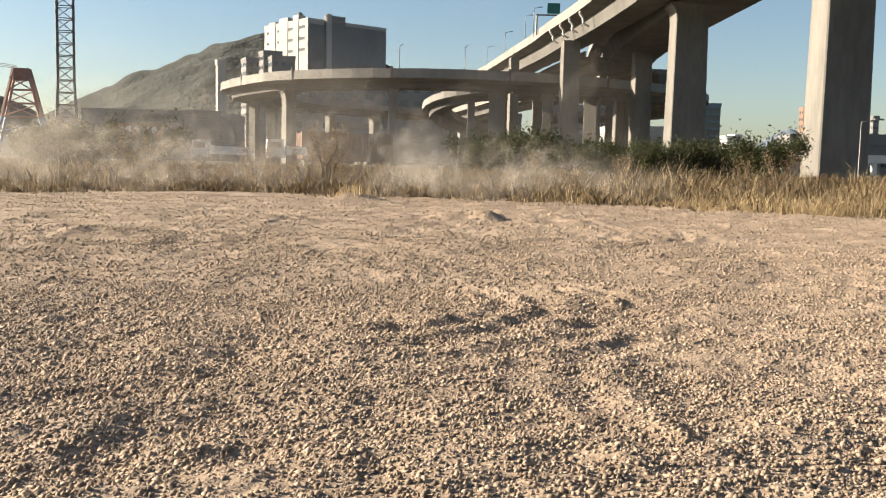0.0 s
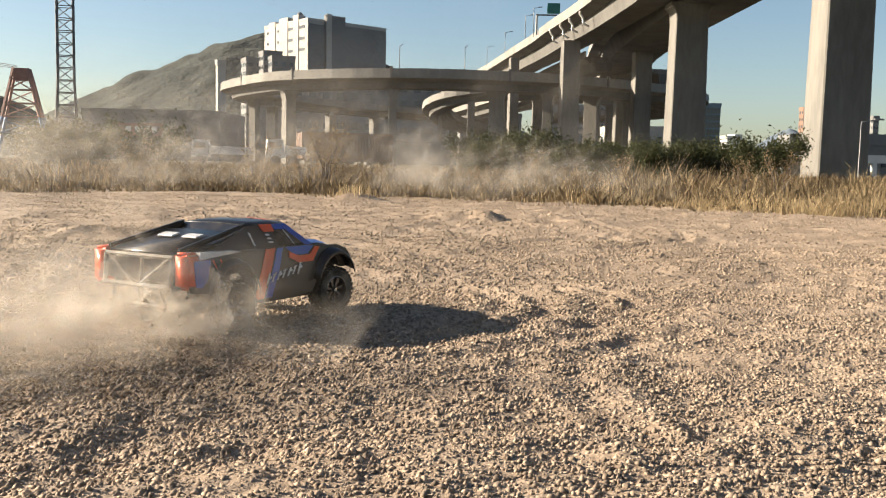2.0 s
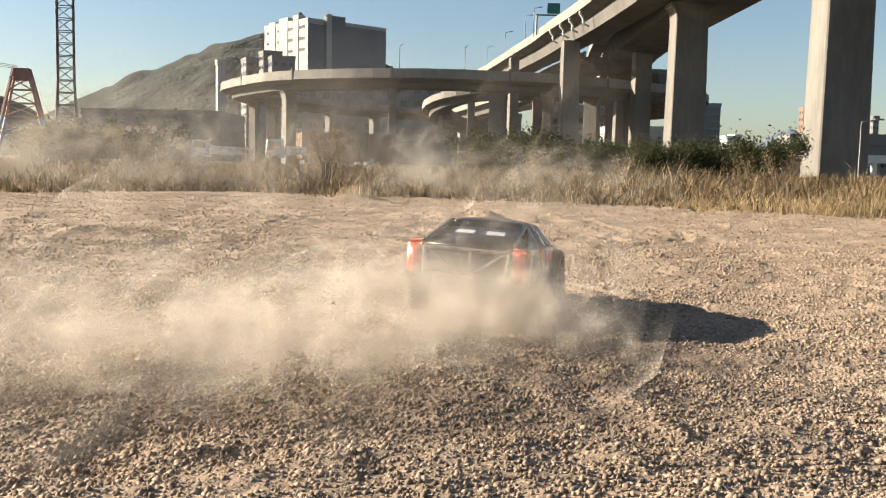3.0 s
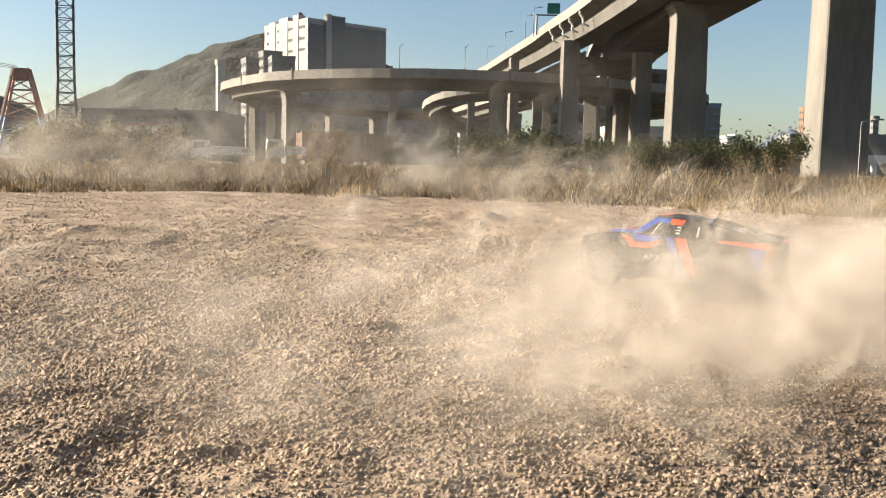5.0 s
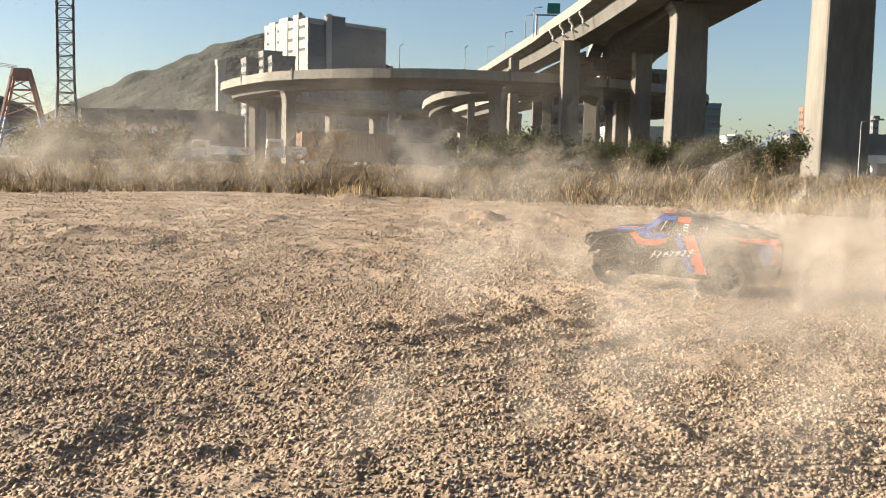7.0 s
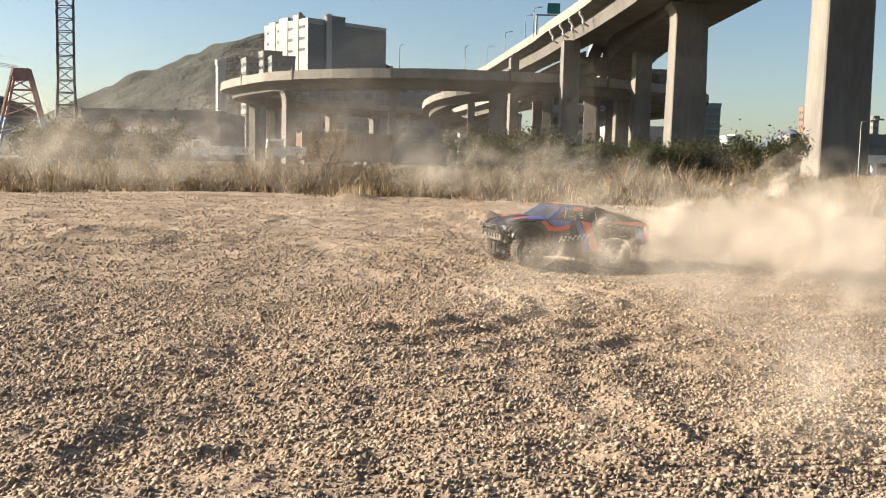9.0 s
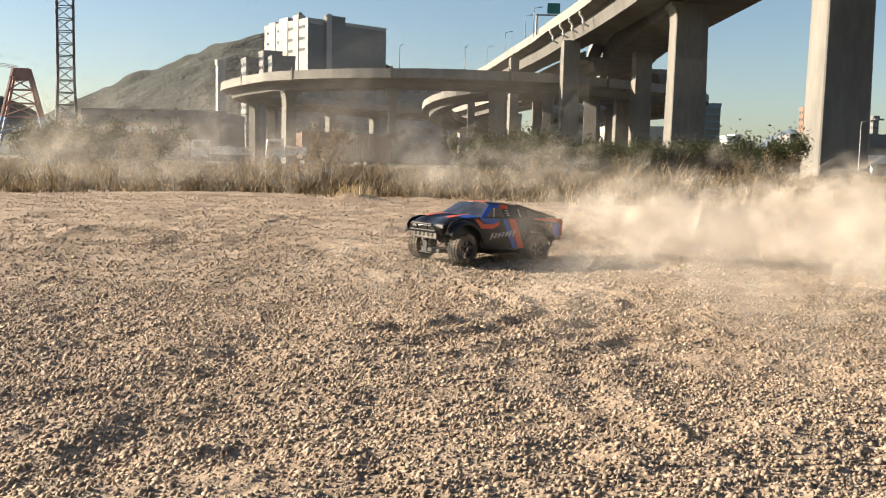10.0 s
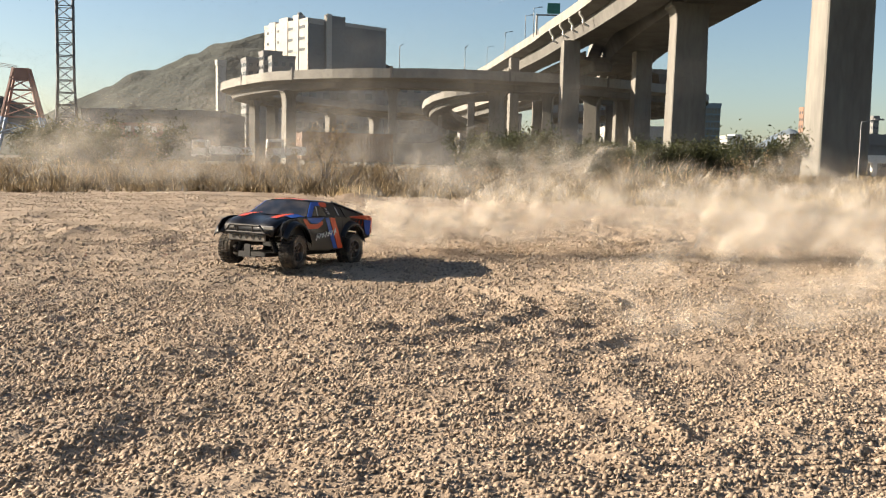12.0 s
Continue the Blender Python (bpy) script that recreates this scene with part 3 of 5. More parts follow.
# right-hand yard: sheds, barrier, lamp
site = thing("site_office", "grey site office with a pale roof", "building", pose(29.6, 80, 0))
bm = bmesh.new()
box(bm, 0, 2.6, 0, 3, -0.3, 1.6)
part("wall", bm, GREY_WALL, site)
bm = bmesh.new()
box(bm, -0.3, 3.0, -0.4, 3.3, 1.603, 1.8)
part("roof", bm, WHITE_PAINT, site)
bm = bmesh.new()
box(bm, 0.4, 2.2, 0.2, 2.4, 1.803, 2.7)
part("roof_plant", bm, STEEL_DARK, site)
wall_far = thing("road_barrier", "long pale concrete road barrier", "barrier", pose(36.5, 80, 0))
for k in range(8):
    bm = bmesh.new()
    box(bm, k * 2.5, k * 2.5 + 2.46, 0, 0.5, 1.2, 1.9)
    box(bm, k * 2.5 + 1.0, k * 2.5 + 1.4, 0.05, 0.45, -0.2, 1.2)
    part("barrier_panel", bm, WHITE_PAINT, wall_far)
tank = corner_block("workshop", "dark workshop behind the barrier", (38, 96), 0, 14, 8, 3.2, GREY_WALL, 1, 4)


def lamp_post(x, y, z0, h, arm, label, category="street lamp"):
    ob = thing("street_lamp", label, category, pose(x, y, z0), group="street lamps")
    bm = bmesh.new()
    rod(bm, (0, 0, -0.1), (0, 0, h), 0.055, 6, 0.035)
    part("post", bm, STEEL_GREY, ob)
    bm = bmesh.new()
    rod(bm, (0, 0, h - 0.02), (arm * 0.8, 0, h + 0.12), 0.035, 5)
    part("arm", bm, STEEL_GREY, ob)
    bm = bmesh.new()
    box(bm, min(arm * 0.7, arm * 1.2), max(arm * 0.7, arm * 1.2), -0.09, 0.09, h + 0.1, h + 0.19)
    part("lamp_head", bm, STEEL_GREY, ob)
    return ob


lamp_post(22.95, 50.6, 0, 3.15, 1.0, "slim grey street lamp before the tall pier")
for x, y, h in ((-5.3, 103.0, 2.5), (2.0, 102.8, 2.5)):
    lamp_post(x, y, LOOP_Z + 0.65, h, 0.3, "thin lamp post on the loop ramp parapet")
for x, y, z, h in ((10.75, 116, 16.6, 3.4), (10.25, 122, 16.6, 3.4), (8.5, 136.0, 16.5, 3.3), (6.6, 152, 16.5, 3.2)):
    lamp_post(x, y, z, h, 0.9, "thin lamp post on the slip road parapet")
gantry = thing("sign_gantry", "green road sign on a pale gantry arm", "road sign", pose(10.95, 113, 16.5))
bm = bmesh.new()
rod(bm, (-0.1, 0, -0.2), (-0.1, 0, 2.3), 0.14, 6)
part("post", bm, CREAM_WALL, gantry)
bm = bmesh.new()
rod(bm, (-0.1, 0, 2.2), (2.4, 0, 2.2), 0.10, 6)
part("arm", bm, STEEL_GREY, gantry)
bm = bmesh.new()
box(bm, 1.15, 2.7, -0.16, -0.08, 2.35, 3.6)
part("sign_face", bm, SIGN_GREEN, gantry)
pipes = [(11.75, 106), (12.35, 101.5), (12.8, 97.5), (13.25, 93.0)]
for x, y in pipes:
    ob = thing("drain_pipe", "pale bent drain pipe under the deck edge", "pipe", pose(x - 0.05, y, MAIN_Z - 0.3))
    bm = bmesh.new()
    tube(bm, [(0.1, 0, 0.0), (0.0, 0, -0.3), (0.4, 0, -0.8), (0.4, 0, -1.3), (1.0, 0, -1.6)], 0.12, 6)
    part("pipe", bm, WHITE_PAINT, ob)
# ---- vegetation ----
def leafy(name, a, b, through=0.25):
    m = surface(name, a, b, 3.0, 0.8, 0.0, 40.0, each=0.0, spec=0.2)
    n, ln = m.node_tree.nodes, m.node_tree.links
    bs, out = n["Principled BSDF"], n["Material Output"]
    geo = n.new("ShaderNodeNewGeometry")
    hs = n.new("ShaderNodeHueSaturation")
    ramp = n.new("ShaderNodeMapRange")
    ramp.inputs[3].default_value, ramp.inputs[4].default_value = 0.6, 1.35
    ln.new(geo.outputs["Random Per Island"], ramp.inputs[0])
    src = bs.inputs["Base Color"].links[0].from_socket
    ln.new(src, hs.inputs["Color"])
    ln.new(ramp.outputs[0], hs.inputs["Value"])
    ln.new(hs.outputs[0], bs.inputs["Base Color"])
    tr, mx = n.new("ShaderNodeBsdfTranslucent"), n.new("ShaderNodeMixShader")
    ln.new(hs.outputs[0], tr.inputs["Color"])
    mx.inputs[0].default_value = through
    ln.new(bs.outputs[0], mx.inputs[1])
    ln.new(tr.outputs[0], mx.inputs[2])
    ln.new(mx.outputs[0], out.inputs["Surface"])
    return m


STRAW = leafy("dry straw grass", (0.24, 0.178, 0.10), (0.43, 0.335, 0.195), 0.35)
OLIVE = leafy("brown and olive weeds", (0.075, 0.056, 0.032), (0.15, 0.108, 0.060), 0.3)
LEAF = leafy("dull green leaves", (0.026, 0.031, 0.013), (0.06, 0.064, 0.027), 0.3)
LEAF_DRY = leafy("dry brown twigs and leaves", (0.13, 0.088, 0.046), (0.26, 0.185, 0.10), 0.3)
BARK = surface("grey bark", (0.08, 0.065, 0.05), (0.16, 0.13, 0.10), 20.0)


def lot_edge(x):
    """Where the gravel gives way to weeds."""
    return 1.3 * grid_noise(np.asarray(x, float), 0.0 * np.asarray(x, float), 0.55, 23) * 0.6 + np.interp(x, [-9, -4.2, -2.6, -0.9, 1.0, 1.9, 2.4, 2.9, 6.0], [8.8, 8.6, 10.0, 9.2, 8.8, 8.4, 7.9, 7.4, 7.5])


def blades(name, px, py, h, lean, width, material, label):
    """Grass: each blade a bent, tapering strip."""
    n = len(px)
    pz = ground_height(px, py) - 0.01
    a, b = rng.uniform(0, math.tau, n), rng.uniform(0, math.tau, n)
    deep = np.clip((py - lot_edge(px)) / 3.5, 0, 1)
    h = h * (0.45 + 0.55 * deep) * (0.35 + 1.5 * np.clip(grid_noise(px, py, 0.7, 17) + 0.3, 0, 1))
    l = h * lean * rng.uniform(0.2, 1.2, n)
    w = width * rng.uniform(0.6, 1.4, n)
    base = np.stack([px, py, pz], 1)
    side = np.stack([np.cos(a) * w, np.sin(a) * w, 0 * w], 1)
    bend = np.stack([np.cos(b) * l, np.sin(b) * l, 0 * l], 1)
    up = np.stack([0 * h, 0 * h, h], 1)
    v = np.stack([base - side, base + side, base + side * 0.8 + bend * 0.3 + up * 0.55, base - side * 0.8 + bend * 0.3 + up * 0.55, base + bend + up * 0.97], 1)
    o = 5 * np.arange(n)[:, None]
    f = np.concatenate([o + np.array([[0, 1, 2]]), o + np.array([[0, 2, 3]]), o + np.array([[3, 2, 4]])], 0)
    return tagged(new(name, fast_mesh(name, v.reshape(-1, 3), f, material)), label, "grass", kind="stuff")


def strewn(count, depth0, depth1, clump, spread_x=0.55, x_lo=-99, x_hi=99):
    """Places beyond the lot's edge, gathered in clumps."""
    c = max(1, count // clump)
    cx = rng.uniform(-1, 1, c)
    cy = depth0 * (depth1 / depth0) ** rng.random(c)
    base = lot_edge(cx * spread_x * (8 + cy))
    yy = base + cy - depth0
    xx = cx * spread_x * yy * 1.05
    yy = np.maximum(yy, lot_edge(xx) + rng.uniform(0, 0.2, c))
    k = np.repeat(np.arange(c), clump)
    s = rng.uniform(0.04, 0.16, c)[k] * (1 + 0.05 * yy[k])
    x, y = xx[k] + rng.normal(0, 1, len(k)) * s, yy[k] + rng.normal(0, 1, len(k)) * s
    keep = (x > x_lo) & (x < x_hi)
    return x[keep], y[keep]


gx1, gy1 = strewn(20000, 0.05, 4.0, 26)
keep = rng.random(len(gx1)) < 0.2 + 0.8 * np.clip((gx1 / gy1 - 0.05) / 0.2, 0, 1)
gx1, gy1 = gx1[keep], gy1[keep]
right = np.clip((gx1 - 0.8) / 1.6, 0, 1)
blades("dry_grass", gx1, gy1, rng.uniform(0.08, 0.26, len(gx1)) * (0.4 + 1.0 * right) * rng.uniform(0.3, 1.3, len(gx1)), 0.9, 0.0028, STRAW, "short dry straw grass along the gravel edge")
gx2, gy2 = strewn(20000, 0.9, 14.0, 18)
blades("weeds", gx2, gy2, rng.uniform(0.02, 0.19, len(gx2)), 0.8, 0.006, OLIVE, "brown and olive weeds beyond the gravel")
gx3, gy3 = strewn(9000, 0.4, 12.0, 9)
keep = rng.random(len(gx3)) < 0.12 + 0.88 * np.clip((gx3 / gy3 - 0.05) / 0.25, 0, 1)
gx3, gy3 = gx3[keep], gy3[keep]
blades("tall_dry_grass", gx3, gy3, rng.uniform(0.10, 0.46, len(gx3)), 0.6, 0.0032, STRAW, "tall dry grass stalks among the weeds")
gx4, gy4 = strewn(26000, 8.0, 52.0, 26, 0.58)
blades("weeds", gx4, gy4, rng.uniform(0.08, 0.34, len(gx4)), 0.8, 0.014, OLIVE, "rough olive scrub stretching to the yard")
# the lone tuft at the lot's middle
tx, ty = rng.normal(-0.84, 0.11, 90), rng.normal(8.3, 0.08, 90)
blades("grass_tuft", tx, ty, rng.uniform(0.3, 0.95, 90), 0.5, 0.0028, STRAW, "lone tuft of dry straw grass")


def shrub_meshes(seed, leaves, spread_r, height, leaf, sparse):
    r = np.random.default_rng(seed)
    bm = bmesh.new()
    tips = []
    for k in range(9):
        a, l = r.uniform(0, math.tau), r.uniform(0.3, 1.0) * spread_r
        p0 = Vector((0.04 * math.cos(a), 0.04 * math.sin(a), -0.05))
        p1 = Vector((l * 0.45 * math.cos(a), l * 0.45 * math.sin(a), height * r.uniform(0.35, 0.5)))
        p2 = Vector((l * math.cos(a + 0.3), l * math.sin(a + 0.3), height * r.uniform(0.6, 1.0)))
        rod(bm, p0, p1, 0.016, 5, 0.010)
        rod(bm, p1, p2, 0.010, 4, 0.003)
        tips += [p1, p1.lerp(p2, 0.5), p2, p2]
    stem = mesh_of(bm, "stems", BARK)
    c = np.array([tips[i][:] for i in r.integers(0, len(tips), leaves)]) + r.normal(0, 1, (leaves, 3)) * np.array([spread_r, spread_r, height]) * sparse
    c[:, 2] = np.abs(c[:, 2])
    u = r.normal(0, 1, (leaves, 3))
    u /= np.linalg.norm(u, axis=1)[:, None]
    w = np.cross(u, r.normal(0, 1, (leaves, 3)))
    w /= np.linalg.norm(w, axis=1)[:, None]
    s = leaf * r.uniform(0.5, 1.4, (leaves, 1))
    v = np.stack([c - u * s, c + w * s * 0.4, c + u * s, c - w * s * 0.4], 1).reshape(-1, 3)
    f = (np.arange(4)[None] + 4 * np.arange(leaves)[:, None])
    return stem, v, f


def shrub_kind(seed, leaves, spread_r, height, leaf, sparse, material, label):
    stem, v, f = shrub_meshes(seed, leaves, spread_r, height, leaf, sparse)
    ob = thing("shrub", label, "shrub", pose(0, 0, -50), group="shrubs")
    a = new("stems", stem)
    b = new("foliage", fast_mesh("foliage", v, f, material))
    a.parent = b.parent = ob
    return ob


GREEN_LB, DRY_LB = "dull green leafy shrub among dry weeds", "dry brown twiggy bush beside the gravel"
kinds = [(shrub_kind(31 + k, 4200, 0.80, 0.95, 0.035, 0.135, LEAF, GREEN_LB), 0) for k in range(3)]
dry = shrub_kind(41, 1300, 0.32, 0.62, 0.013, 0.17, LEAF_DRY, DRY_LB)
spots = [(3.6, 25.5), (4.6, 26.2), (5.9, 24.4), (6.8, 25.2), (7.6, 24.8), (2.6, 28.5), (1.6, 27.5), (4.2, 29.5), (6.3, 28.5), (7.4, 28),
         (8.4, 25.5), (5.2, 23.4), (0.7, 28.6), (-6.8, 21), (-8.6, 21.5), (-10.4, 24), (-7.6, 18.5), (-11.4, 25.2), (3.0, 30), (8.0, 22.8), (9.4, 27.5), (5.0, 27.2), (3.2, 24.2), (2.2, 25.4), (6.0, 30.5), (8.8, 29.5), (1.0, 25.8)]
for i, (x, y) in enumerate(spots):
    src = kinds[i % 3][0]
    m = pose(x, y, 0, 0, 0, rng.uniform(0, 360))
    if i < 3:
        src.matrix_basis = m
    else:
        o = copy_thing(src, m)
        o.scale = [float(rng.uniform(0.9, 1.4)), float(rng.uniform(0.9, 1.3)), float(rng.uniform(0.85, 1.3))]
dry.matrix_basis = pose(-1.5, 11.4, 0)
dry.scale = (1.15, 1.15, 1.15)
for x, y, a in ((-1.8, 11.8, 80), (-1.15, 11.7, 190), (-2.6, 12.6, 30), (2.3, 11.6, 140), (3.5, 10.8, 250), (4.6, 12.5, 20), (-4.2, 12.4, 60), (1.2, 12.6, 310)):
    o = copy_thing(dry, pose(x, y, 0, 0, 0, a))
    o.scale = [0.6 + 0.4 * float(rng.random())] * 3
for k in range(46):
    y = float(rng.uniform(11.2, 19))
    x = float(rng.uniform(-0.54, 0.54)) * y
    o = copy_thing(dry, pose(x, y, 0, 0, 0, 37 * k))
    o.scale = [float(rng.uniform(0.3, 0.75)), float(rng.uniform(0.3, 0.75)), float(rng.uniform(0.25, 0.5))]
# ---- the radio-controlled truck: x forward, y to its left, wheelbase 0.335 m ----
def gloss(name, colour, rough=0.38, coat=0.25, dust=0.06, metal=0.0):
    """Paint or plastic with a film of dust in patches."""
    m = surface(name, tuple(c * 0.8 for c in colour), colour, 14.0, rough, 0.05, 300.0, metal, relief=0.0005, spec=0.5)
    n, ln = m.node_tree.nodes, m.node_tree.links
    b = n["Principled BSDF"]
    b.inputs["Specular IOR Level"].default_value = 0.3
    b.inputs["Coat Weight"].default_value, b.inputs["Coat Roughness"].default_value = coat, 0.12
    src = b.inputs["Base Color"].links[0].from_socket
    co, nz, rp, mx = n.new("ShaderNodeTexCoord"), n.new("ShaderNodeTexNoise"), n.new("ShaderNodeValToRGB"), n.new("ShaderNodeMix")
    nz.inputs["Scale"].default_value, nz.inputs["Detail"].default_value = 22.0, 8
    ln.new(co.outputs["Object"], nz.inputs["Vector"])
    rp.color_ramp.elements[0].position, rp.color_ramp.elements[1].position = 0.42, 0.75
    rp.color_ramp.elements[1].color = (dust, dust, dust, 1)
    ln.new(nz.outputs[0], rp.inputs[0])
    mx.data_type = "RGBA"
    mx.inputs[7].default_value = (0.34, 0.27, 0.2, 1)
    ln.new(rp.outputs[0], mx.inputs[0])
    ln.new(src, mx.inputs[6])
    ln.new(mx.outputs[2], b.inputs["Base Color"])
    return m


BODY_BLACK = gloss("black body shell", (0.005, 0.0055, 0.008), 0.30, 0.08, dust=0.015)
BODY_BLUE = gloss("blue body paint", (0.006, 0.06, 0.34), 0.3, 0.1, dust=0.02)
BODY_ORANGE = gloss("orange red body paint", (0.60, 0.062, 0.012), 0.35, 0.1, dust=0.03)
BODY_SILVER = gloss("silver grey decal", (0.50, 0.50, 0.50), 0.4, 0.2, dust=0.15)
TINT = gloss("smoked window", (0.012, 0.013, 0.016), 0.15, 0.6, dust=0.12)
PLASTIC = gloss("black nylon", (0.010, 0.010, 0.010), 0.6, 0.0, dust=0.08)
RUBBER = gloss("dusty tyre rubber", (0.022, 0.02, 0.018), 0.85, 0.0, dust=0.55)
RIM = gloss("dark chrome rim", (0.10, 0.09, 0.085), 0.3, 0.3, dust=0.3, metal=0.6)
ALLOY = gloss("bright alloy", (0.6, 0.6, 0.6), 0.25, 0.0, dust=0.2, metal=0.9)
LAMP_GREY = gloss("smoky lamp decal", (0.16, 0.16, 0.16), 0.25, 0.6, dust=0.2)
BUMPER = gloss("dust-greyed nylon", (0.075, 0.07, 0.063), 0.7, 0.0, dust=0.5)

truck = thing("radio_controlled_truck", "dusty black, blue and orange radio-controlled short-course truck skidding on gravel", "toy truck")


def slab(pts, y, thick, lean=0.0, z0=0.0):
    """A plate from an outline in x and z, at y, with thickness towards the middle; lean: how far it draws in per metre of height."""
    bm = bmesh.new()
    s = 1 if y > 0 else -1
    def at(x, z, t):
        return (x, y - s * (t + lean * max(0.0, z - z0)), z)
    a = [bm.verts.new(at(x, z, 0)) for x, z in pts]
    b = [bm.verts.new(at(x, z, thick)) for x, z in pts]
    bm.faces.new(a)
    bm.faces.new(b[::-1])
    for k in range(len(pts)):
        bm.faces.new([a[k], a[(k + 1) % len(pts)], b[(k + 1) % len(pts)], b[k]])
    bmesh.ops.triangulate(bm, faces=[f for f in bm.faces if len(f.verts) > 4])
    return bm


def arch(cx, r, a0, a1, n=9, cz=0.058):
    return [(cx + r * math.cos(radians(a0 + (a1 - a0) * k / n)), cz + r * math.sin(radians(a0 + (a1 - a0) * k / n))) for k in range(n + 1)]


def loft(stations, close=False):
    """A skin through cross-rows of equal length."""
    bm = bmesh.new()
    rows = [[bm.verts.new(p) for p in st] for st in stations]
    for a, b in zip(rows, rows[1:]):
        for k in range(len(a) - 1):
            bm.faces.new([a[k], a[k + 1], b[k + 1], b[k]])
    return bm


def thicken(bm, d):
    bmesh.ops.recalc_face_normals(bm, faces=bm.faces[:])
    bmesh.ops.solidify(bm, geom=bm.faces[:], thickness=d)
    return bm


FR_X, RE_X = 0.1675, -0.1675
side_outline = ([(0.236, 0.094), (0.240, 0.112), (0.226, 0.130), (0.19, 0.140), (0.14, 0.1415), (0.085, 0.146), (-0.02, 0.147), (-0.115, 0.147),
                 (-0.16, 0.1455), (-0.289, 0.143), (-0.293, 0.128), (-0.287, 0.082), (-0.245, 0.080)]
                + arch(RE_X, 0.066, 165, 10) + [(-0.09, 0.05), (0.0, 0.047), (0.09, 0.05)] + arch(FR_X, 0.067, 172, 30))
for s in (1, -1):
    part("side_panel", slab(side_outline, s * 0.132, 0.004, 0.12, 0.08), BODY_BLACK, truck)
    # flared arches
    for cx, w0, w1 in ((FR_X, 0.10, 0.148), (RE_X, 0.11, 0.142)):
        st = [[(x, s * w0, z + 0.004), (x, s * (w0 + w1) / 2, z + 0.007), (x, s * w1, z), (x, s * (w1 + 0.001), z - 0.008)] for x, z in arch(cx, 0.072, 170, 22, 12)]
        part("wheel_arch", thicken(loft(st), 0.002), BODY_BLACK, truck, smooth=True)
    part("fender_lip", thicken(loft([[(x, s * 0.1335, z), (x, s * 0.1375, z - 0.001), (x, s * 0.1375, z + 0.006)] for x, z in arch(RE_X, 0.067, 168, 12, 12)]), 0.0015), PLASTIC, truck)
    # door stripe, chevrons and decals stand just proud of the panel
    part("orange_stripe", slab([(-0.062, 0.145), (-0.032, 0.145), (-0.050, 0.104), (-0.078, 0.052), (-0.108, 0.052), (-0.082, 0.104)], s * 0.1335, 0.0012, 0.12, 0.08), BODY_ORANGE, truck, "orange red paint stripe")
    part("blue_stripe", slab([(-0.026, 0.145), (-0.006, 0.145), (-0.024, 0.104), (-0.052, 0.052), (-0.074, 0.052), (-0.045, 0.104)], s * 0.1335, 0.0012, 0.12, 0.08), BODY_BLUE, truck, "blue paint stripe")
    part("orange_chevron", slab([(0.012, 0.136), (0.045, 0.126), (0.085, 0.126), (0.104, 0.141), (0.122, 0.140), (0.094, 0.112), (0.045, 0.112), (0.012, 0.124)], s * 0.1335, 0.0012, 0.12, 0.08), BODY_ORANGE, truck, "orange red wave along the door")
    part("blue_flash", slab([(0.0, 0.145), (0.085, 0.145), (0.10, 0.143), (0.075, 0.128), (0.035, 0.128)], s * 0.1334, 0.0012, 0.12, 0.08), BODY_BLUE, truck, "blue paint flash")
    for k in range(7):  # slanted maker's lettering, drawn as thin plain bars
        x0, zz = -0.062 + k * 0.0175, 0.088 + 0.0022 * (k if s < 0 else 6 - k)
        lean_x = 0.009 if s > 0 else -0.009
        hh = 0.011 if k in (0, 6) else 0.008
        part("decal_bar", slab([(x0 + lean_x, zz - hh), (x0 + lean_x + 0.0045, zz - hh), (x0 - lean_x * 0.4 + 0.0045, zz + hh), (x0 - lean_x * 0.4, zz + hh)], s * 0.1345, 0.0012, 0.12, 0.08), BODY_SILVER, truck)
        part("decal_bar", slab([(x0 - 0.004, zz - 0.002 + (k % 2) * 0.006), (x0 + 0.010, zz + 0.001 + (k % 2) * 0.006), (x0 + 0.010, zz + 0.005 + (k % 2) * 0.004), (x0 - 0.004, zz + 0.0015 + (k % 2) * 0.004)], s * 0.1350, 0.0012, 0.12, 0.08), BODY_SILVER, truck)
    for k in range(3):
        part("scratch_stripe", slab([(-0.19 - k * 0.022, 0.118), (-0.187 - k * 0.022, 0.118), (-0.199 - k * 0.022, 0.136), (-0.202 - k * 0.022, 0.136)], s * 0.1335, 0.001, 0.12, 0.08), BODY_ORANGE, truck)
    # cab side
    y0, y1, zb, zt = 0.122, 0.090, 0.147, 0.190
    def cab(x, z, out=0.0):
        return (x, s * (y0 + (y1 - y0) * (z - zb) / (zt - zb) + out), z)
    def cab_plate(pts, out):
        bm = bmesh.new()
        a = [bm.verts.new(cab(x, z, out)) for x, z in pts]
        b = [bm.verts.new(cab(x, z, out - 0.003)) for x, z in pts]
        bm.faces.new(a)
        bm.faces.new(b[::-1])
        for k in range(len(pts)):
            bm.faces.new([a[k], a[(k + 1) % len(pts)], b[(k + 1) % len(pts)], b[k]])
        return bm
    part("cab_side", cab_plate([(0.088, 0.146), (0.034, 0.189), (-0.088, 0.188), (-0.125, 0.176), (-0.13, 0.146)], 0), BODY_BLACK, truck)
    part("cab_pillar", cab_plate([(0.096, 0.1465), (0.072, 0.1465), (0.026, 0.179), (-0.005, 0.179), (-0.008, 0.1895), (0.036, 0.1895)], 0.0025), BODY_BLUE, truck, "blue painted pillar")
    part("side_window", cab_plate([(0.07, 0.1495), (0.026, 0.179), (-0.012, 0.179), (-0.014, 0.1495)], 0.002), TINT, truck, "smoked side window")
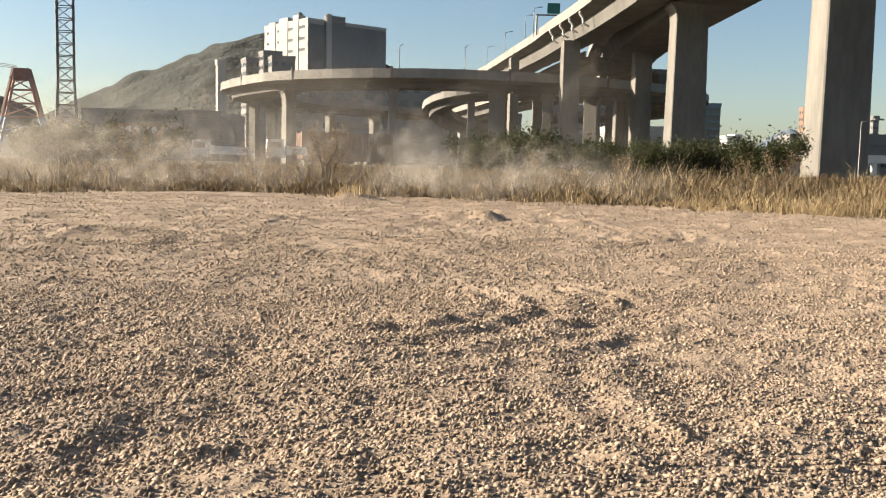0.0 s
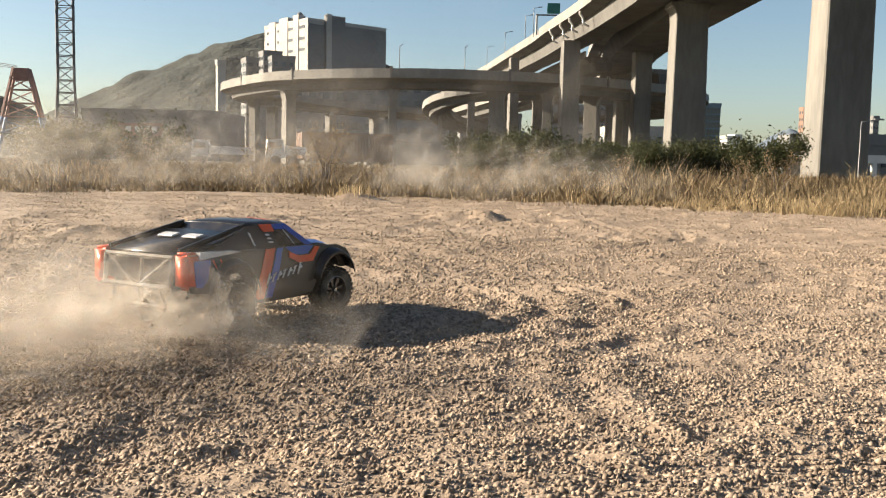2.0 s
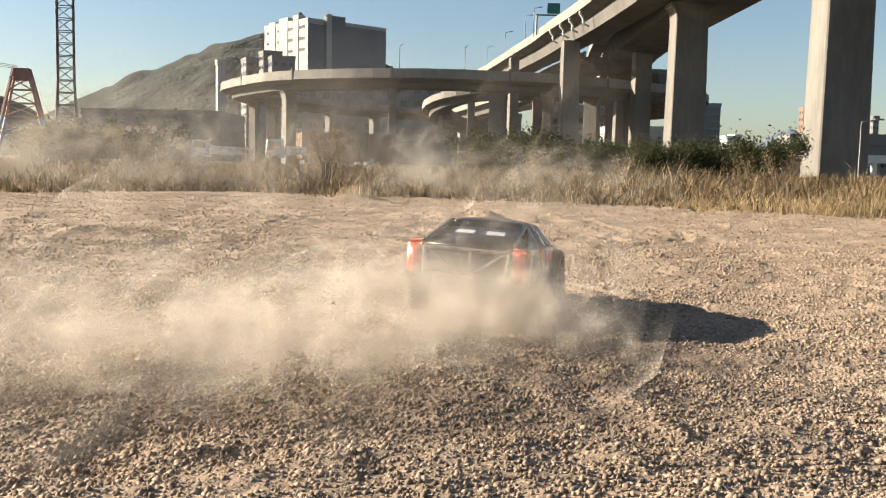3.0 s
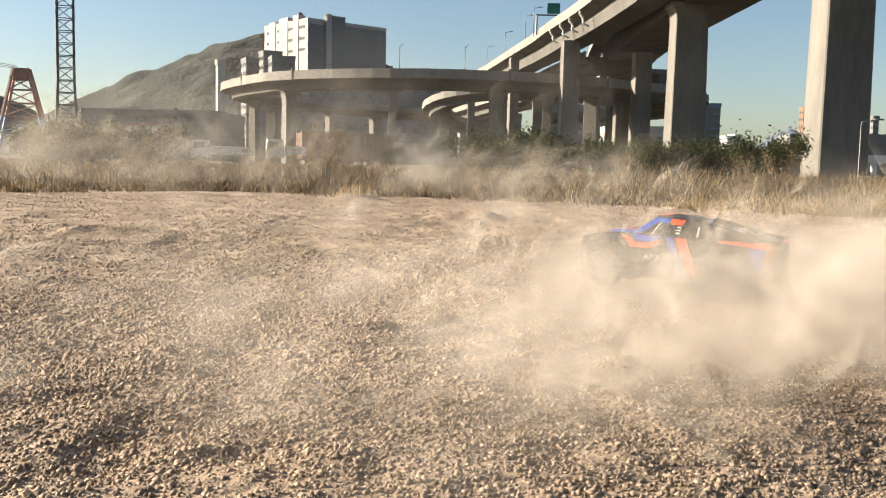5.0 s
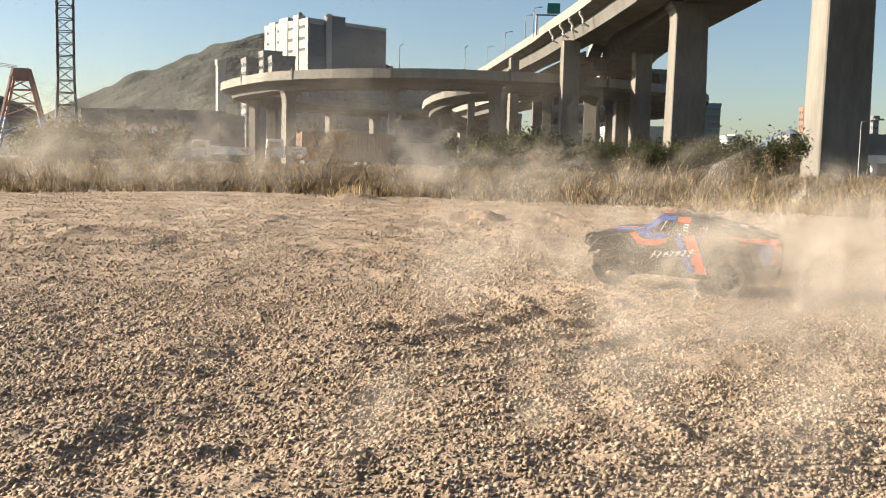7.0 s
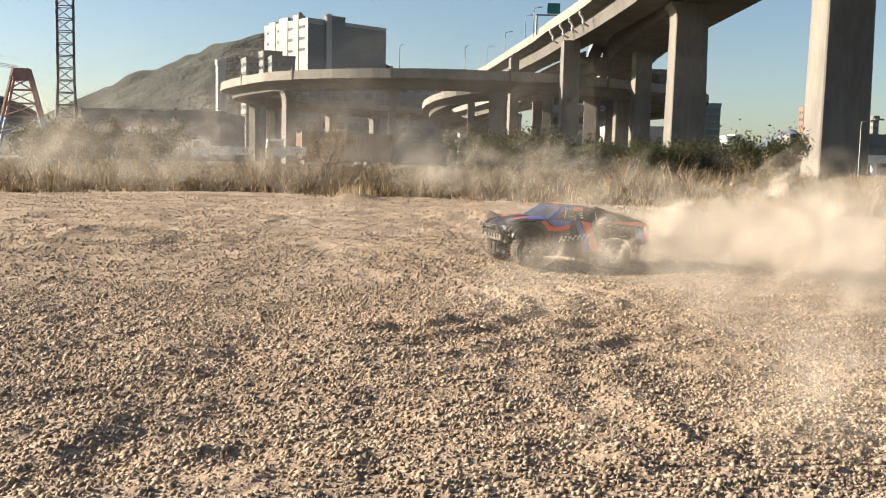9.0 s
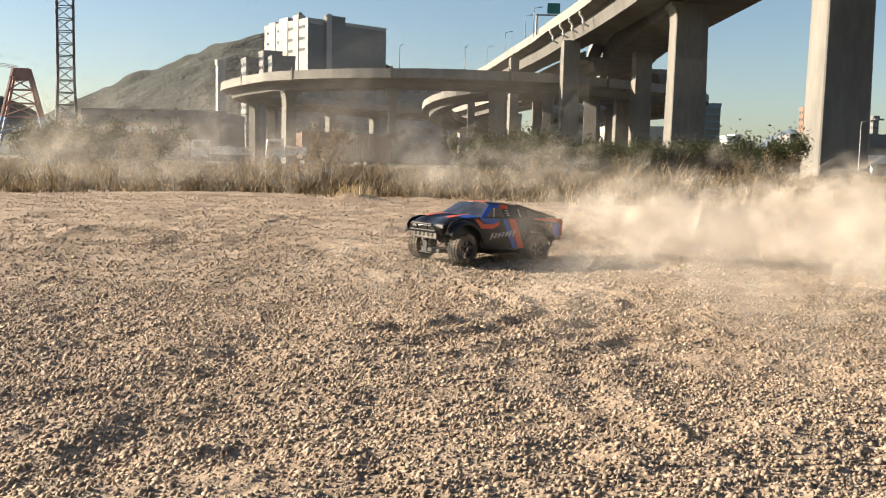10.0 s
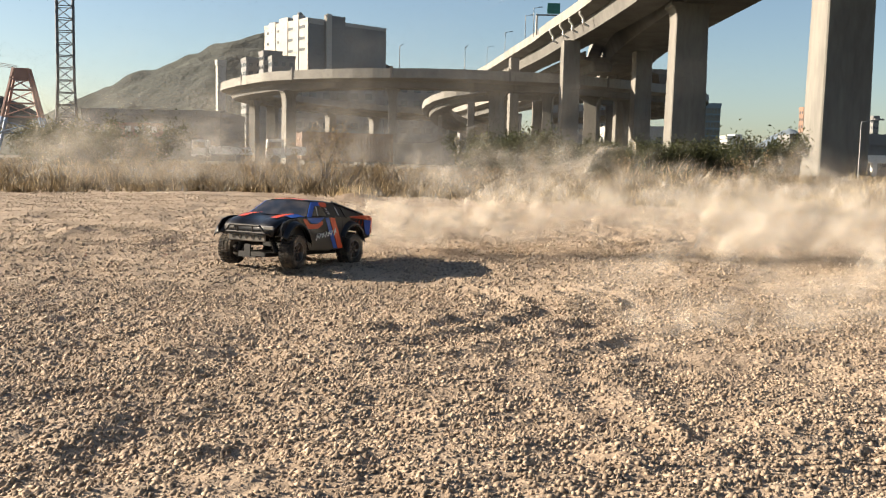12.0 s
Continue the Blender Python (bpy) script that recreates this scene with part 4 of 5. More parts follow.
    part("window_bar", cab_plate([(0.036, 0.150), (0.033, 0.150), (0.018, 0.178), (0.021, 0.178)], 0.0035), BODY_SILVER, truck)
    part("orange_roof_corner", cab_plate([(-0.010, 0.176), (-0.010, 0.1897), (-0.050, 0.1897), (-0.044, 0.176)], 0.0025), BODY_ORANGE, truck)
    for k in range(3):
        part("decal_bar", cab_plate([(-0.030, 0.155 + k * 0.007), (-0.042, 0.155 + k * 0.007), (-0.042, 0.158 + k * 0.007), (-0.030, 0.158 + k * 0.007)], 0.0025), BODY_SILVER, truck)
    cu = bpy.data.curves.new("race_number", "FONT")
    cu.body, cu.size, cu.extrude, cu.align_x = "1", 0.044, 0.0006, "CENTER"
    tmp = bpy.data.objects.new("race_number", cu)
    me = bpy.data.meshes.new_from_object(tmp)
    me.materials.append(BODY_SILVER)
    num = new("race_number", me)
    num.parent = truck
    tilt = math.degrees(math.atan2(y0 - y1, zt - zb))
    num.matrix_basis = pose(-0.092, s * (y0 - 0.0010), 0.1525, 90 - tilt * 1, 0, 0 if s < 0 else 180) if s < 0 else Matrix.Translation((-0.092, y0 - 0.0010, 0.1525)) @ Matrix.Rotation(math.pi, 4, "Z") @ pose(0, 0, 0, 90 - tilt, 0, 0)
    num["label"] = "silver race number one"
    # sail panel from the cab down to the bed
    bm = bmesh.new()
    a = [bm.verts.new(p) for p in ((-0.085, s * 0.088, 0.189), (-0.125, s * 0.1, 0.176), (-0.13, s * 0.122, 0.146), (-0.235, s * 0.122, 0.144))]
    bm.faces.new(a)
    part("sail_panel", thicken(bm, 0.003), BODY_BLACK, truck)
    # bed wall and orange tail corner
    part("bed_wall", slab([(-0.13, 0.145), (-0.286, 0.142), (-0.286, 0.105), (-0.13, 0.105)], s * 0.116, 0.003), BODY_BLACK, truck)
    bm = bmesh.new()
    box(bm, -0.290, -0.132, min(s * 0.113, s * 0.128), max(s * 0.113, s * 0.128), 0.1435, 0.1475)
    part("bed_rail", bm, BODY_BLACK, truck)
    bm = bmesh.new()
    box(bm, -0.2985, -0.262, min(s * 0.096, s * 0.134), max(s * 0.096, s * 0.134), 0.088, 0.152)
    bmesh.ops.bevel(bm, geom=bm.edges[:], offset=0.006, segments=2, affect="EDGES")
    part("tail_corner", bm, BODY_ORANGE, truck, "orange tail corner", smooth=True)
    part("tail_strake", slab([(-0.264, 0.1515), (-0.17, 0.1500), (-0.15, 0.146), (-0.264, 0.139)], s * 0.1345, 0.02), BODY_ORANGE if s > 0 else BODY_SILVER, truck)
    part("tail_decal", slab([(-0.282, 0.138), (-0.236, 0.138), (-0.246, 0.100), (-0.262, 0.090), (-0.276, 0.092)], s * 0.1365, 0.0015), BODY_BLUE, truck, "blue tail decal")
    bm = bmesh.new()
    tube(bm, [(-0.092, s * 0.090, 0.1905), (-0.285, s * 0.098, 0.1535)], 0.0042)
    part("deck_rail", bm, BODY_BLACK, truck)
# sloping rear deck with two pale vents
part("rear_deck", thicken(loft([[(-0.135, -0.092, 0.1785), (-0.135, 0, 0.1815), (-0.135, 0.092, 0.1785)], [(-0.20, -0.094, 0.166), (-0.20, 0, 0.168), (-0.20, 0.094, 0.166)], [(-0.286, -0.096, 0.149), (-0.286, 0, 0.149), (-0.286, 0.096, 0.149)]]), 0.003), BODY_BLACK, truck, smooth=True)
for y0 in (-0.05, 0.02):
    bm = bmesh.new()
    box(bm, -0.012, 0.012, -0.022, 0.022, 0, 0.004, pose(-0.19, y0 + 0.01, 0.1705, 0, -11, 0))
    bmesh.ops.bevel(bm, geom=bm.edges[:], offset=0.0015, segments=1, affect="EDGES")
    part("deck_vent", bm, BODY_SILVER, truck, "pale deck vent")

# hood with a raised scoop, nose
st = []
for x, z, w in ((0.095, 0.149, 0.118), (0.13, 0.148, 0.118), (0.17, 0.144, 0.116), (0.205, 0.137, 0.112), (0.228, 0.127, 0.106), (0.240, 0.112, 0.10), (0.240, 0.094, 0.096)):
    st.append([(x, -w, z - 0.006), (x, -w * 0.75, z), (x, -w * 0.42, z + 0.002), (x, -w * 0.34, z - 0.003), (x, 0, z - 0.001), (x, w * 0.34, z - 0.003), (x, w * 0.42, z + 0.002), (x, w * 0.75, z), (x, w, z - 0.006)])
part("hood", thicken(loft(st), 0.003), BODY_BLACK, truck, smooth=True)
for s in (1, -1):
    part("hood_stripe", loft([[(x, s * w * 0.46, z + 0.0042), (x, s * w * 0.7, z + 0.0036)] for x, z, w in ((0.10, 0.149, 0.118), (0.13, 0.148, 0.118), (0.17, 0.144, 0.116), (0.2, 0.138, 0.112))]), BODY_ORANGE, truck)
    part("hood_flash", loft([[(x, s * w * 0.72, z + 0.0045), (x, s * w * 0.97, z - 0.0015)] for x, z, w in ((0.098, 0.149, 0.118), (0.13, 0.148, 0.118), (0.165, 0.1445, 0.116))]), BODY_BLUE, truck, "blue hood flash")
    bm = bmesh.new()
    box(bm, 0.236, 0.2425, min(s * 0.055, s * 0.1), max(s * 0.055, s * 0.1), 0.106, 0.119)
    bmesh.ops.bevel(bm, geom=bm.edges[:], offset=0.003, segments=1, affect="EDGES")
    part("headlight", bm, LAMP_GREY, truck, "clear headlight decal")
# windscreen, roof, rear window
part("windscreen", thicken(loft([[(0.095, -0.118, 0.148), (0.1, 0, 0.150), (0.095, 0.118, 0.148)], [(0.036, -0.09, 0.1895), (0.041, 0, 0.1925), (0.036, 0.09, 0.1895)]]), 0.002), TINT, truck, "smoked windscreen")
part("roof", thicken(loft([[(x, -0.0905, 0.1895), (x, -0.07, z), (x, 0, z + 0.002), (x, 0.07, z), (x, 0.0905, 0.1895)] for x, z in ((0.038, 0.193), (0.0, 0.1955), (-0.05, 0.195), (-0.088, 0.191))]), 0.003), BODY_BLACK, truck, smooth=True)
part("roof_stripe", loft([[(x, -0.06, z + 0.0012), (x, 0, z + 0.0032), (x, 0.06, z + 0.0012)] for x, z in ((0.036, 0.1934), (0.02, 0.1946), (0.008, 0.1952))]), BODY_ORANGE, truck, "orange band across the roof front")
part("rear_window", thicken(loft([[(-0.089, -0.086, 0.189), (-0.089, 0, 0.191), (-0.089, 0.086, 0.189)], [(-0.135, -0.105, 0.150), (-0.135, 0, 0.151), (-0.135, 0.105, 0.150)]]), 0.002), TINT, truck, "smoked rear window")
bm = bmesh.new()
box(bm, -0.292, -0.135, -0.112, 0.112, 0.118, 0.121)
part("bed_floor", bm, BODY_BLACK, truck)
for k in range(6):
    bm = bmesh.new()
    yk = -0.09 + k * 0.036
    box(bm, -0.285, -0.15, yk - 0.003, yk + 0.003, 0.1212, 0.1242)
    part("bed_rib", bm, PLASTIC, truck)
bm = bmesh.new()
box(bm, -0.2945, -0.290, -0.103, 0.103, 0.098, 0.142)
part("tailgate", bm, BODY_BLACK, truck)
bm = bmesh.new()
for s in (1, -1):
    tube(bm, [(-0.095, s * 0.085, 0.192), (-0.14, s * 0.098, 0.170), (-0.25, s * 0.108, 0.150)], 0.0028)
tube(bm, [(-0.14, -0.098, 0.170), (-0.14, 0.098, 0.170)], 0.0028)
part("roll_bar", bm, PLASTIC, truck)
# bumpers
bm = bmesh.new()
box(bm, 0.243, 0.250, -0.075, 0.075, 0.072, 0.096)
bmesh.ops.bevel(bm, geom=bm.edges[:], offset=0.003, segments=1, affect="EDGES")
front_bumper = part("front_bumper", bm, BUMPER, truck)
for k in range(5):
    bm = bmesh.new()
    yk = -0.052 + k * 0.026
    rod(bm, (0.2495, yk, 0.085), (0.2508, yk, 0.085), 0.0065, 10)
    part("bumper_hole", bm, TINT, front_bumper)
bm = bmesh.new()
tube(bm, [(0.243, -0.088, 0.094), (0.258, -0.08, 0.098), (0.262, -0.06, 0.118), (0.262, 0.06, 0.118), (0.258, 0.08, 0.098), (0.243, 0.088, 0.094)], 0.0035)
tube(bm, [(0.258, -0.08, 0.098), (0.258, 0.08, 0.098)], 0.0035)
tube(bm, [(0.262, -0.03, 0.118), (0.258, -0.03, 0.098)], 0.003)
tube(bm, [(0.262, 0.03, 0.118), (0.258, 0.03, 0.098)], 0.003)
part("bull_bar", bm, PLASTIC, front_bumper)
bm = bmesh.new()
box(bm, 0.205, 0.245, -0.035, 0.035, 0.032, 0.036)
box(bm, 0.240, 0.245, -0.012, 0.012, 0.0363, 0.074)
part("skid_plate", bm, PLASTIC, truck, "black nylon front skid plate")
bm = bmesh.new()
tube(bm, [(-0.28, -0.115, 0.09), (-0.302, -0.1, 0.09), (-0.302, 0.1, 0.09), (-0.28, 0.115, 0.09)], 0.0045)
tube(bm, [(-0.302, -0.06, 0.09), (-0.298, -0.075, 0.055), (-0.298, 0.075, 0.055), (-0.302, 0.06, 0.09)], 0.0045)
tube(bm, [(-0.296, -0.095, 0.142), (-0.304, -0.09, 0.090), (-0.304, 0.09, 0.090), (-0.296, 0.095, 0.142), (-0.296, -0.095, 0.142)], 0.005)
tube(bm, [(-0.297, -0.085, 0.14), (-0.303, -0.01, 0.093), (-0.297, -0.01, 0.14)], 0.0035)
tube(bm, [(-0.303, 0.01, 0.093), (-0.297, 0.085, 0.14)], 0.0035)
tube(bm, [(-0.302, 0, 0.09), (-0.298, 0, 0.055)], 0.0035)
part("rear_bumper", bm, BUMPER, truck, "dust-greyed tubular rear bumper")
# chassis, arms, dampers
bm = bmesh.new()
box(bm, -0.23, 0.22, -0.055, 0.055, 0.034, 0.048)
box(bm, -0.12, 0.10, -0.05, 0.05, 0.048, 0.075)
part("chassis", bm, PLASTIC, truck)
for cx in (FR_X, RE_X):
    for s in (1, -1):
        bm = bmesh.new()
        tube(bm, [(cx - 0.02, s * 0.045, 0.045), (cx, s * 0.108, 0.05), (cx + 0.02, s * 0.045, 0.045)], 0.004)
        rod(bm, (cx, s * 0.04, 0.054), (cx, s * 0.12, 0.0545), 0.004)
        part("suspension_arm", bm, PLASTIC, truck)
        bm = bmesh.new()
        rod(bm, (cx + 0.026, s * 0.08, 0.05), (cx + 0.026, s * 0.055, 0.095), 0.008, 8)
        for k in range(6):
            t0 = k / 6
            rod(bm, (cx + 0.026, s * (0.08 - 0.025 * t0), 0.05 + 0.045 * t0), (cx + 0.026, s * (0.0785 - 0.025 * t0), 0.0525 + 0.045 * t0), 0.0115, 10)
        part("damper", bm, PLASTIC, truck, "coil-over damper")


# the shell rides high on its springs
for o in truck.children_recursive:
    if o.name.split(".")[0] not in ("chassis", "suspension_arm", "damper", "skid_plate"):
        o.data.transform(Matrix.Translation((0, 0, 0.002)) @ Matrix.Diagonal((1, 1, 1.125, 1)) @ o.matrix_basis)
        o.matrix_basis = Matrix.Identity(4)


# wheels: tyre with staggered knobs, rim with spokes and nut
def wheel_meshes():
    prof = [(0.033, -0.021), (0.044, -0.024), (0.0505, -0.021), (0.0525, -0.012), (0.053, 0), (0.0525, 0.012), (0.0505, 0.021), (0.044, 0.024), (0.033, 0.021)]
    n = 36
    bm = bmesh.new()
    rings = [[bm.verts.new((r * math.cos(k * math.tau / n), y, r * math.sin(k * math.tau / n))) for r, y in prof] for k in range(n)]
    for k in range(n):
        a, b = rings[k], rings[(k + 1) % n]
        for j in range(len(prof) - 1):
            bm.faces.new([a[j], a[j + 1], b[j + 1], b[j]])
    for k in range(30):
        for j, yy in enumerate((-0.019, -0.007, 0.007, 0.019)):
            a = (k + 0.5 * (j % 2)) * math.tau / 30
            m = Matrix.Rotation(-a, 4, "Y") @ Matrix.Translation((0.0525 if abs(yy) < 0.01 else 0.0510, yy, 0))
            box(bm, -0.002, 0.0032, -0.0042, 0.0042, -0.0036, 0.0036, m, 0.0005)
    tyre = mesh_of(bm, "tyre", RUBBER)
    bm = bmesh.new()
    prof = [(0.034, -0.020), (0.0345, 0.012), (0.0345, 0.0205), (0.031, 0.0215), (0.029, 0.016), (0.029, -0.012)]
    rings = [[bm.verts.new((r * math.cos(k * math.tau / 30), y, r * math.sin(k * math.tau / 30))) for r, y in prof] for k in range(30)]
    for k in range(30):
        a, b = rings[k], rings[(k + 1) % 30]
        for j in range(len(prof) - 1):
            bm.faces.new([a[j], a[j + 1], b[j + 1], b[j]])
    rim = mesh_of(bm, "rim", RIM)
    bm = bmesh.new()
    box(bm, 0.005, 0.0295, 0.006, 0.014, -0.0026, 0.0026)
    box(bm, 0.018, 0.0295, 0.005, 0.013, 0.0028, 0.0066)
    spoke = mesh_of(bm, "spoke", RIM)
    bm = bmesh.new()
    rod(bm, (0, -0.02, 0), (0, 0.015, 0), 0.008, 10)
    hub = mesh_of(bm, "hub", PLASTIC)
    bm = bmesh.new()
    rod(bm, (0, 0.0155, 0), (0, 0.019, 0), 0.0045, 6)
    nut = mesh_of(bm, "wheel_nut", ALLOY)
    return tyre, rim, spoke, hub, nut


TYRE, RIM_ME, SPOKE, HUB, NUT = wheel_meshes()
wheels = []
for cx, s in ((FR_X, 1), (FR_X, -1), (RE_X, 1), (RE_X, -1)):
    w = new("wheel")
    w.empty_display_size = 0.03
    w.parent = truck
    w["label"] = "dusty knobbly tyre on a dark split-spoke rim"
    kids = [new("tyre", TYRE), new("rim", RIM_ME), new("hub", HUB), new("wheel_nut", NUT)]
    for k in range(7):
        sp = new("spoke", SPOKE)
        sp.matrix_basis = Matrix.Rotation(k * math.tau / 7, 4, "Y")
        kids.append(sp)
    for o in kids:
        o.parent = w
        if s < 0:
            o.matrix_basis = Matrix.Rotation(math.pi, 4, "Z") @ o.matrix_basis
    w.location = (cx, s * 0.124, 0.0545)
    wheels.append((w, cx, s))
# truck's way: seconds, x, y, z, heading, nose-down, lean
DRIVE = [(0, -1.8, 2.103, 0, 12, 0, 0), (0.5, -1.44, 2.023, 0, 20, 0, 0), (1, -1.085, 1.963, 0, 32, 0, 0), (1.5, -0.76, 1.917, 0, 50, 0, 3),
         (2, -0.457, 2.056, 0, 60, 0, 0), (2.5, -0.158, 2.186, 0, 68, 1, 3), (3, 0.118, 2.231, 0, 75, 2, 3), (3.5, 0.33, 2.303, 0, 92, 0, 2),
         (4, 0.49, 2.422, -0.002, 112, -2, 1), (4.5, 0.6, 2.569, -0.002, 134, -2.5, 0), (5, 0.68, 2.675, -0.002, 150, -2.5, 0), (5.5, 0.75, 2.702, -0.002, 151, -2.5, 0),
         (6, 0.77, 2.702, -0.002, 149, -2.5, 0), (6.5, 0.775, 2.729, 0.002, 151, -2.5, 0), (7, 0.7, 2.742, 0.002, 159, -2.5, 0), (7.5, 0.63, 2.902, 0.002, 168, -2.5, 0),
         (8, 0.56, 3.061, 0.002, 178, -2.5, 0), (8.5, 0.48, 3.194, 0.002, 188, -2.5, 0), (9, 0.409, 3.294, 0, 198, -2.5, 0), (9.5, 0.289, 3.367, -0.002, 207, -2.5, 0),
         (10, 0.13, 3.367, -0.002, 216, -2.5, 0), (10.5, -0.03, 3.341, 0.002, 224, -2.5, 0), (11, -0.2, 3.327, 0.002, 230, -2.5, 0), (11.5, -0.37, 3.261, 0.002, 235, -2.5, -1), (12, -0.52, 3.121, 0.002, 243, -2.5, -0.5)]


# ---- dust: clouds of thin, soft-edged wisps that ride along as rigid puffs ----
def dust_material(name, colour, peak):
    m = bpy.data.materials.new(name)
    m.use_nodes = True
    n, ln = m.node_tree.nodes, m.node_tree.links
    n.remove(n["Principled BSDF"])
    out = n["Material Output"]
    dif, tra, both, clear, mix = n.new("ShaderNodeBsdfDiffuse"), n.new("ShaderNodeBsdfTranslucent"), n.new("ShaderNodeMixShader"), n.new("ShaderNodeBsdfTransparent"), n.new("ShaderNodeMixShader")
    dif.inputs["Color"].default_value = tra.inputs["Color"].default_value = (*colour, 1)
    ln.new(dif.outputs[0], both.inputs[1])
    ln.new(tra.outputs[0], both.inputs[2])
    at, co, nz, mr, mul = n.new("ShaderNodeAttribute"), n.new("ShaderNodeTexCoord"), n.new("ShaderNodeTexNoise"), n.new("ShaderNodeMapRange"), n.new("ShaderNodeMath")
    at.attribute_name = "thickness"
    nz.inputs["Scale"].default_value, nz.inputs["Detail"].default_value = 2.2, 4
    ln.new(co.outputs["Object"], nz.inputs["Vector"])
    mr.inputs[1].default_value, mr.inputs[2].default_value, mr.inputs[4].default_value = 0.22, 0.78, peak
    ln.new(nz.outputs[0], mr.inputs[0])
    sq = n.new("ShaderNodeMath")
    sq.operation, sq.inputs[1].default_value = "POWER", 2.2
    ln.new(at.outputs["Fac"], sq.inputs[0])
    mul.operation = "MULTIPLY"
    ln.new(sq.outputs[0], mul.inputs[0])
    ln.new(mr.outputs[0], mul.inputs[1])
    ln.new(mul.outputs[0], mix.inputs[0])
    ln.new(clear.outputs[0], mix.inputs[1])
    ln.new(both.outputs[0], mix.inputs[2])
    ln.new(mix.outputs[0], out.inputs["Surface"])
    return m


DUST = dust_material("airborne dust", (0.66, 0.61, 0.54), 0.30)
DUST_THICK = dust_material("dense airborne dust", (0.66, 0.60, 0.515), 0.50)
DUST_THIN = dust_material("thin airborne dust", (0.66, 0.61, 0.54), 0.15)


def puff_mesh(seed, count, size, material):
    """Soft wisps strewn through a ball of unit radius, thinning outwards; each a shallow six-sided cap, densest at its middle."""
    r = np.random.default_rng(seed)
    c = r.normal(0, 0.36, (count, 3))
    far = np.linalg.norm(c, axis=1)
    c[far > 1] /= far[far > 1][:, None]
    nrm = r.normal(0, 1, (count, 3))
    nrm /= np.linalg.norm(nrm, axis=1)[:, None]
    u = np.cross(nrm, r.normal(0, 1, (count, 3)))
    u /= np.linalg.norm(u, axis=1)[:, None]
    w = np.cross(nrm, u)
    s = size * r.uniform(0.6, 1.5, (count, 1))
    ring = [c + (u * math.cos(k * math.tau / 8) + w * math.sin(k * math.tau / 8)) * s for k in range(8)]
    v = np.stack([c + nrm * s * 0.25] + ring, 1)
    f = np.concatenate([9 * np.arange(count)[:, None] + np.array([[0, 1 + k, 1 + (k + 1) % 8]]) for k in range(8)], 0)
    me = fast_mesh("dust_puff", v.reshape(-1, 3), f, material, True)
    at = me.attributes.new("thickness", "FLOAT", "POINT")
    at.data.foreach_set("value", np.tile(np.array([1.0] + [0.0] * 8, np.float32), count))
    return me


DUST_HAZE = dust_material("hanging dust", (0.66, 0.61, 0.54), 0.095)
HAZE_FAR = dust_material("faint aerial haze", (0.66, 0.61, 0.55), 0.032)
PUFFS = {"far": [puff_mesh(90 + k, 14, 0.6, HAZE_FAR) for k in range(3)], "mid": [puff_mesh(50 + k, 14, 0.46, DUST) for k in range(3)], "thick": [puff_mesh(60 + k, 14, 0.45, DUST_THICK) for k in range(3)],
         "thin": [puff_mesh(70 + k, 14, 0.48, DUST_THIN) for k in range(3)], "haze": [puff_mesh(80 + k, 14, 0.46, DUST_HAZE) for k in range(3)]}
puff_rows = []


def puff(parent, kind, radius, rows, squash=0.8):
    """One puff that follows rows of (seconds, x, y, z)."""
    ob = new("dust_puff", PUFFS[kind][len(puff_rows) % 3])
    ob.parent = parent
    ob["kind"] = "stuff"
    ob.scale = (radius, radius, radius * squash)
    turn = float(rng.uniform(0, 360))
    puff_rows.append((ob, [(t, pose(x, y, z, 0, 0, turn + 4 * t)) for t, x, y, z in rows]))


# dust left hanging over the weeds from an earlier lap
old_dust = thing("dust_haze", "thin beige dust hanging over the dry weeds", "dust")
for cx, cy, cz, n, sx, sz, r in ((-4.2, 10.4, 0.30, 26, 0.6, 0.12, 0.8), (-3.0, 10.6, 0.50, 20, 0.25, 0.22, 0.5), (-2.2, 10.8, 0.25, 12, 0.5, 0.10, 0.7), (0.0, 9.9, 0.22, 26, 0.6, 0.09, 0.6),
                                 (0.95, 9.7, 0.36, 20, 0.25, 0.14, 0.42), (-0.9, 12.0, 0.35, 12, 0.9, 0.12, 1.0), (1.6, 9.3, 0.16, 10, 0.4, 0.06, 0.5), (-3.4, 8.9, 0.12, 22, 0.9, 0.05, 0.42), (-0.2, 8.9, 0.12, 18, 0.7, 0.05, 0.4), (-4.2, 11.4, 0.42, 14, 0.8, 0.12, 0.9)):
    for k in range(n):
        g = rng.normal(0, 1, 3)
        x, y, z = cx + g[0] * sx, cy + g[1] * 0.3, max(0.1, cz + g[2] * sz)
        puff(old_dust, "haze", r * float(rng.uniform(0.7, 1.3)), [(0, x, y, z), (12, x + 0.3, y + 0.1, z + 0.04)], 0.65)
# wide faint puffs, added to imitate aerial haze over the distance
far_haze = thing("dust_haze", "large faint puffs added as aerial haze before the viaducts", "dust")
for k in range(26):
    y = float(rng.uniform(30, 66))
    x, z, r = y * float(rng.uniform(-0.55, 0.25)), float(rng.uniform(0.5, 4.0)), float(rng.uniform(5, 10))
    puff(far_haze, "far", r, [(0, x, y, z), (12, x + 1.0, y, z + 0.2)], 0.5)


def along(t):
    """Where the truck's tail is at t, and its heading."""
    ts = [d[0] for d in DRIVE]
    x, y, h = (float(np.interp(t, ts, [d[k] for d in DRIVE])) for k in (1, 2, 4))
    a = radians(h)
    return x, y, a


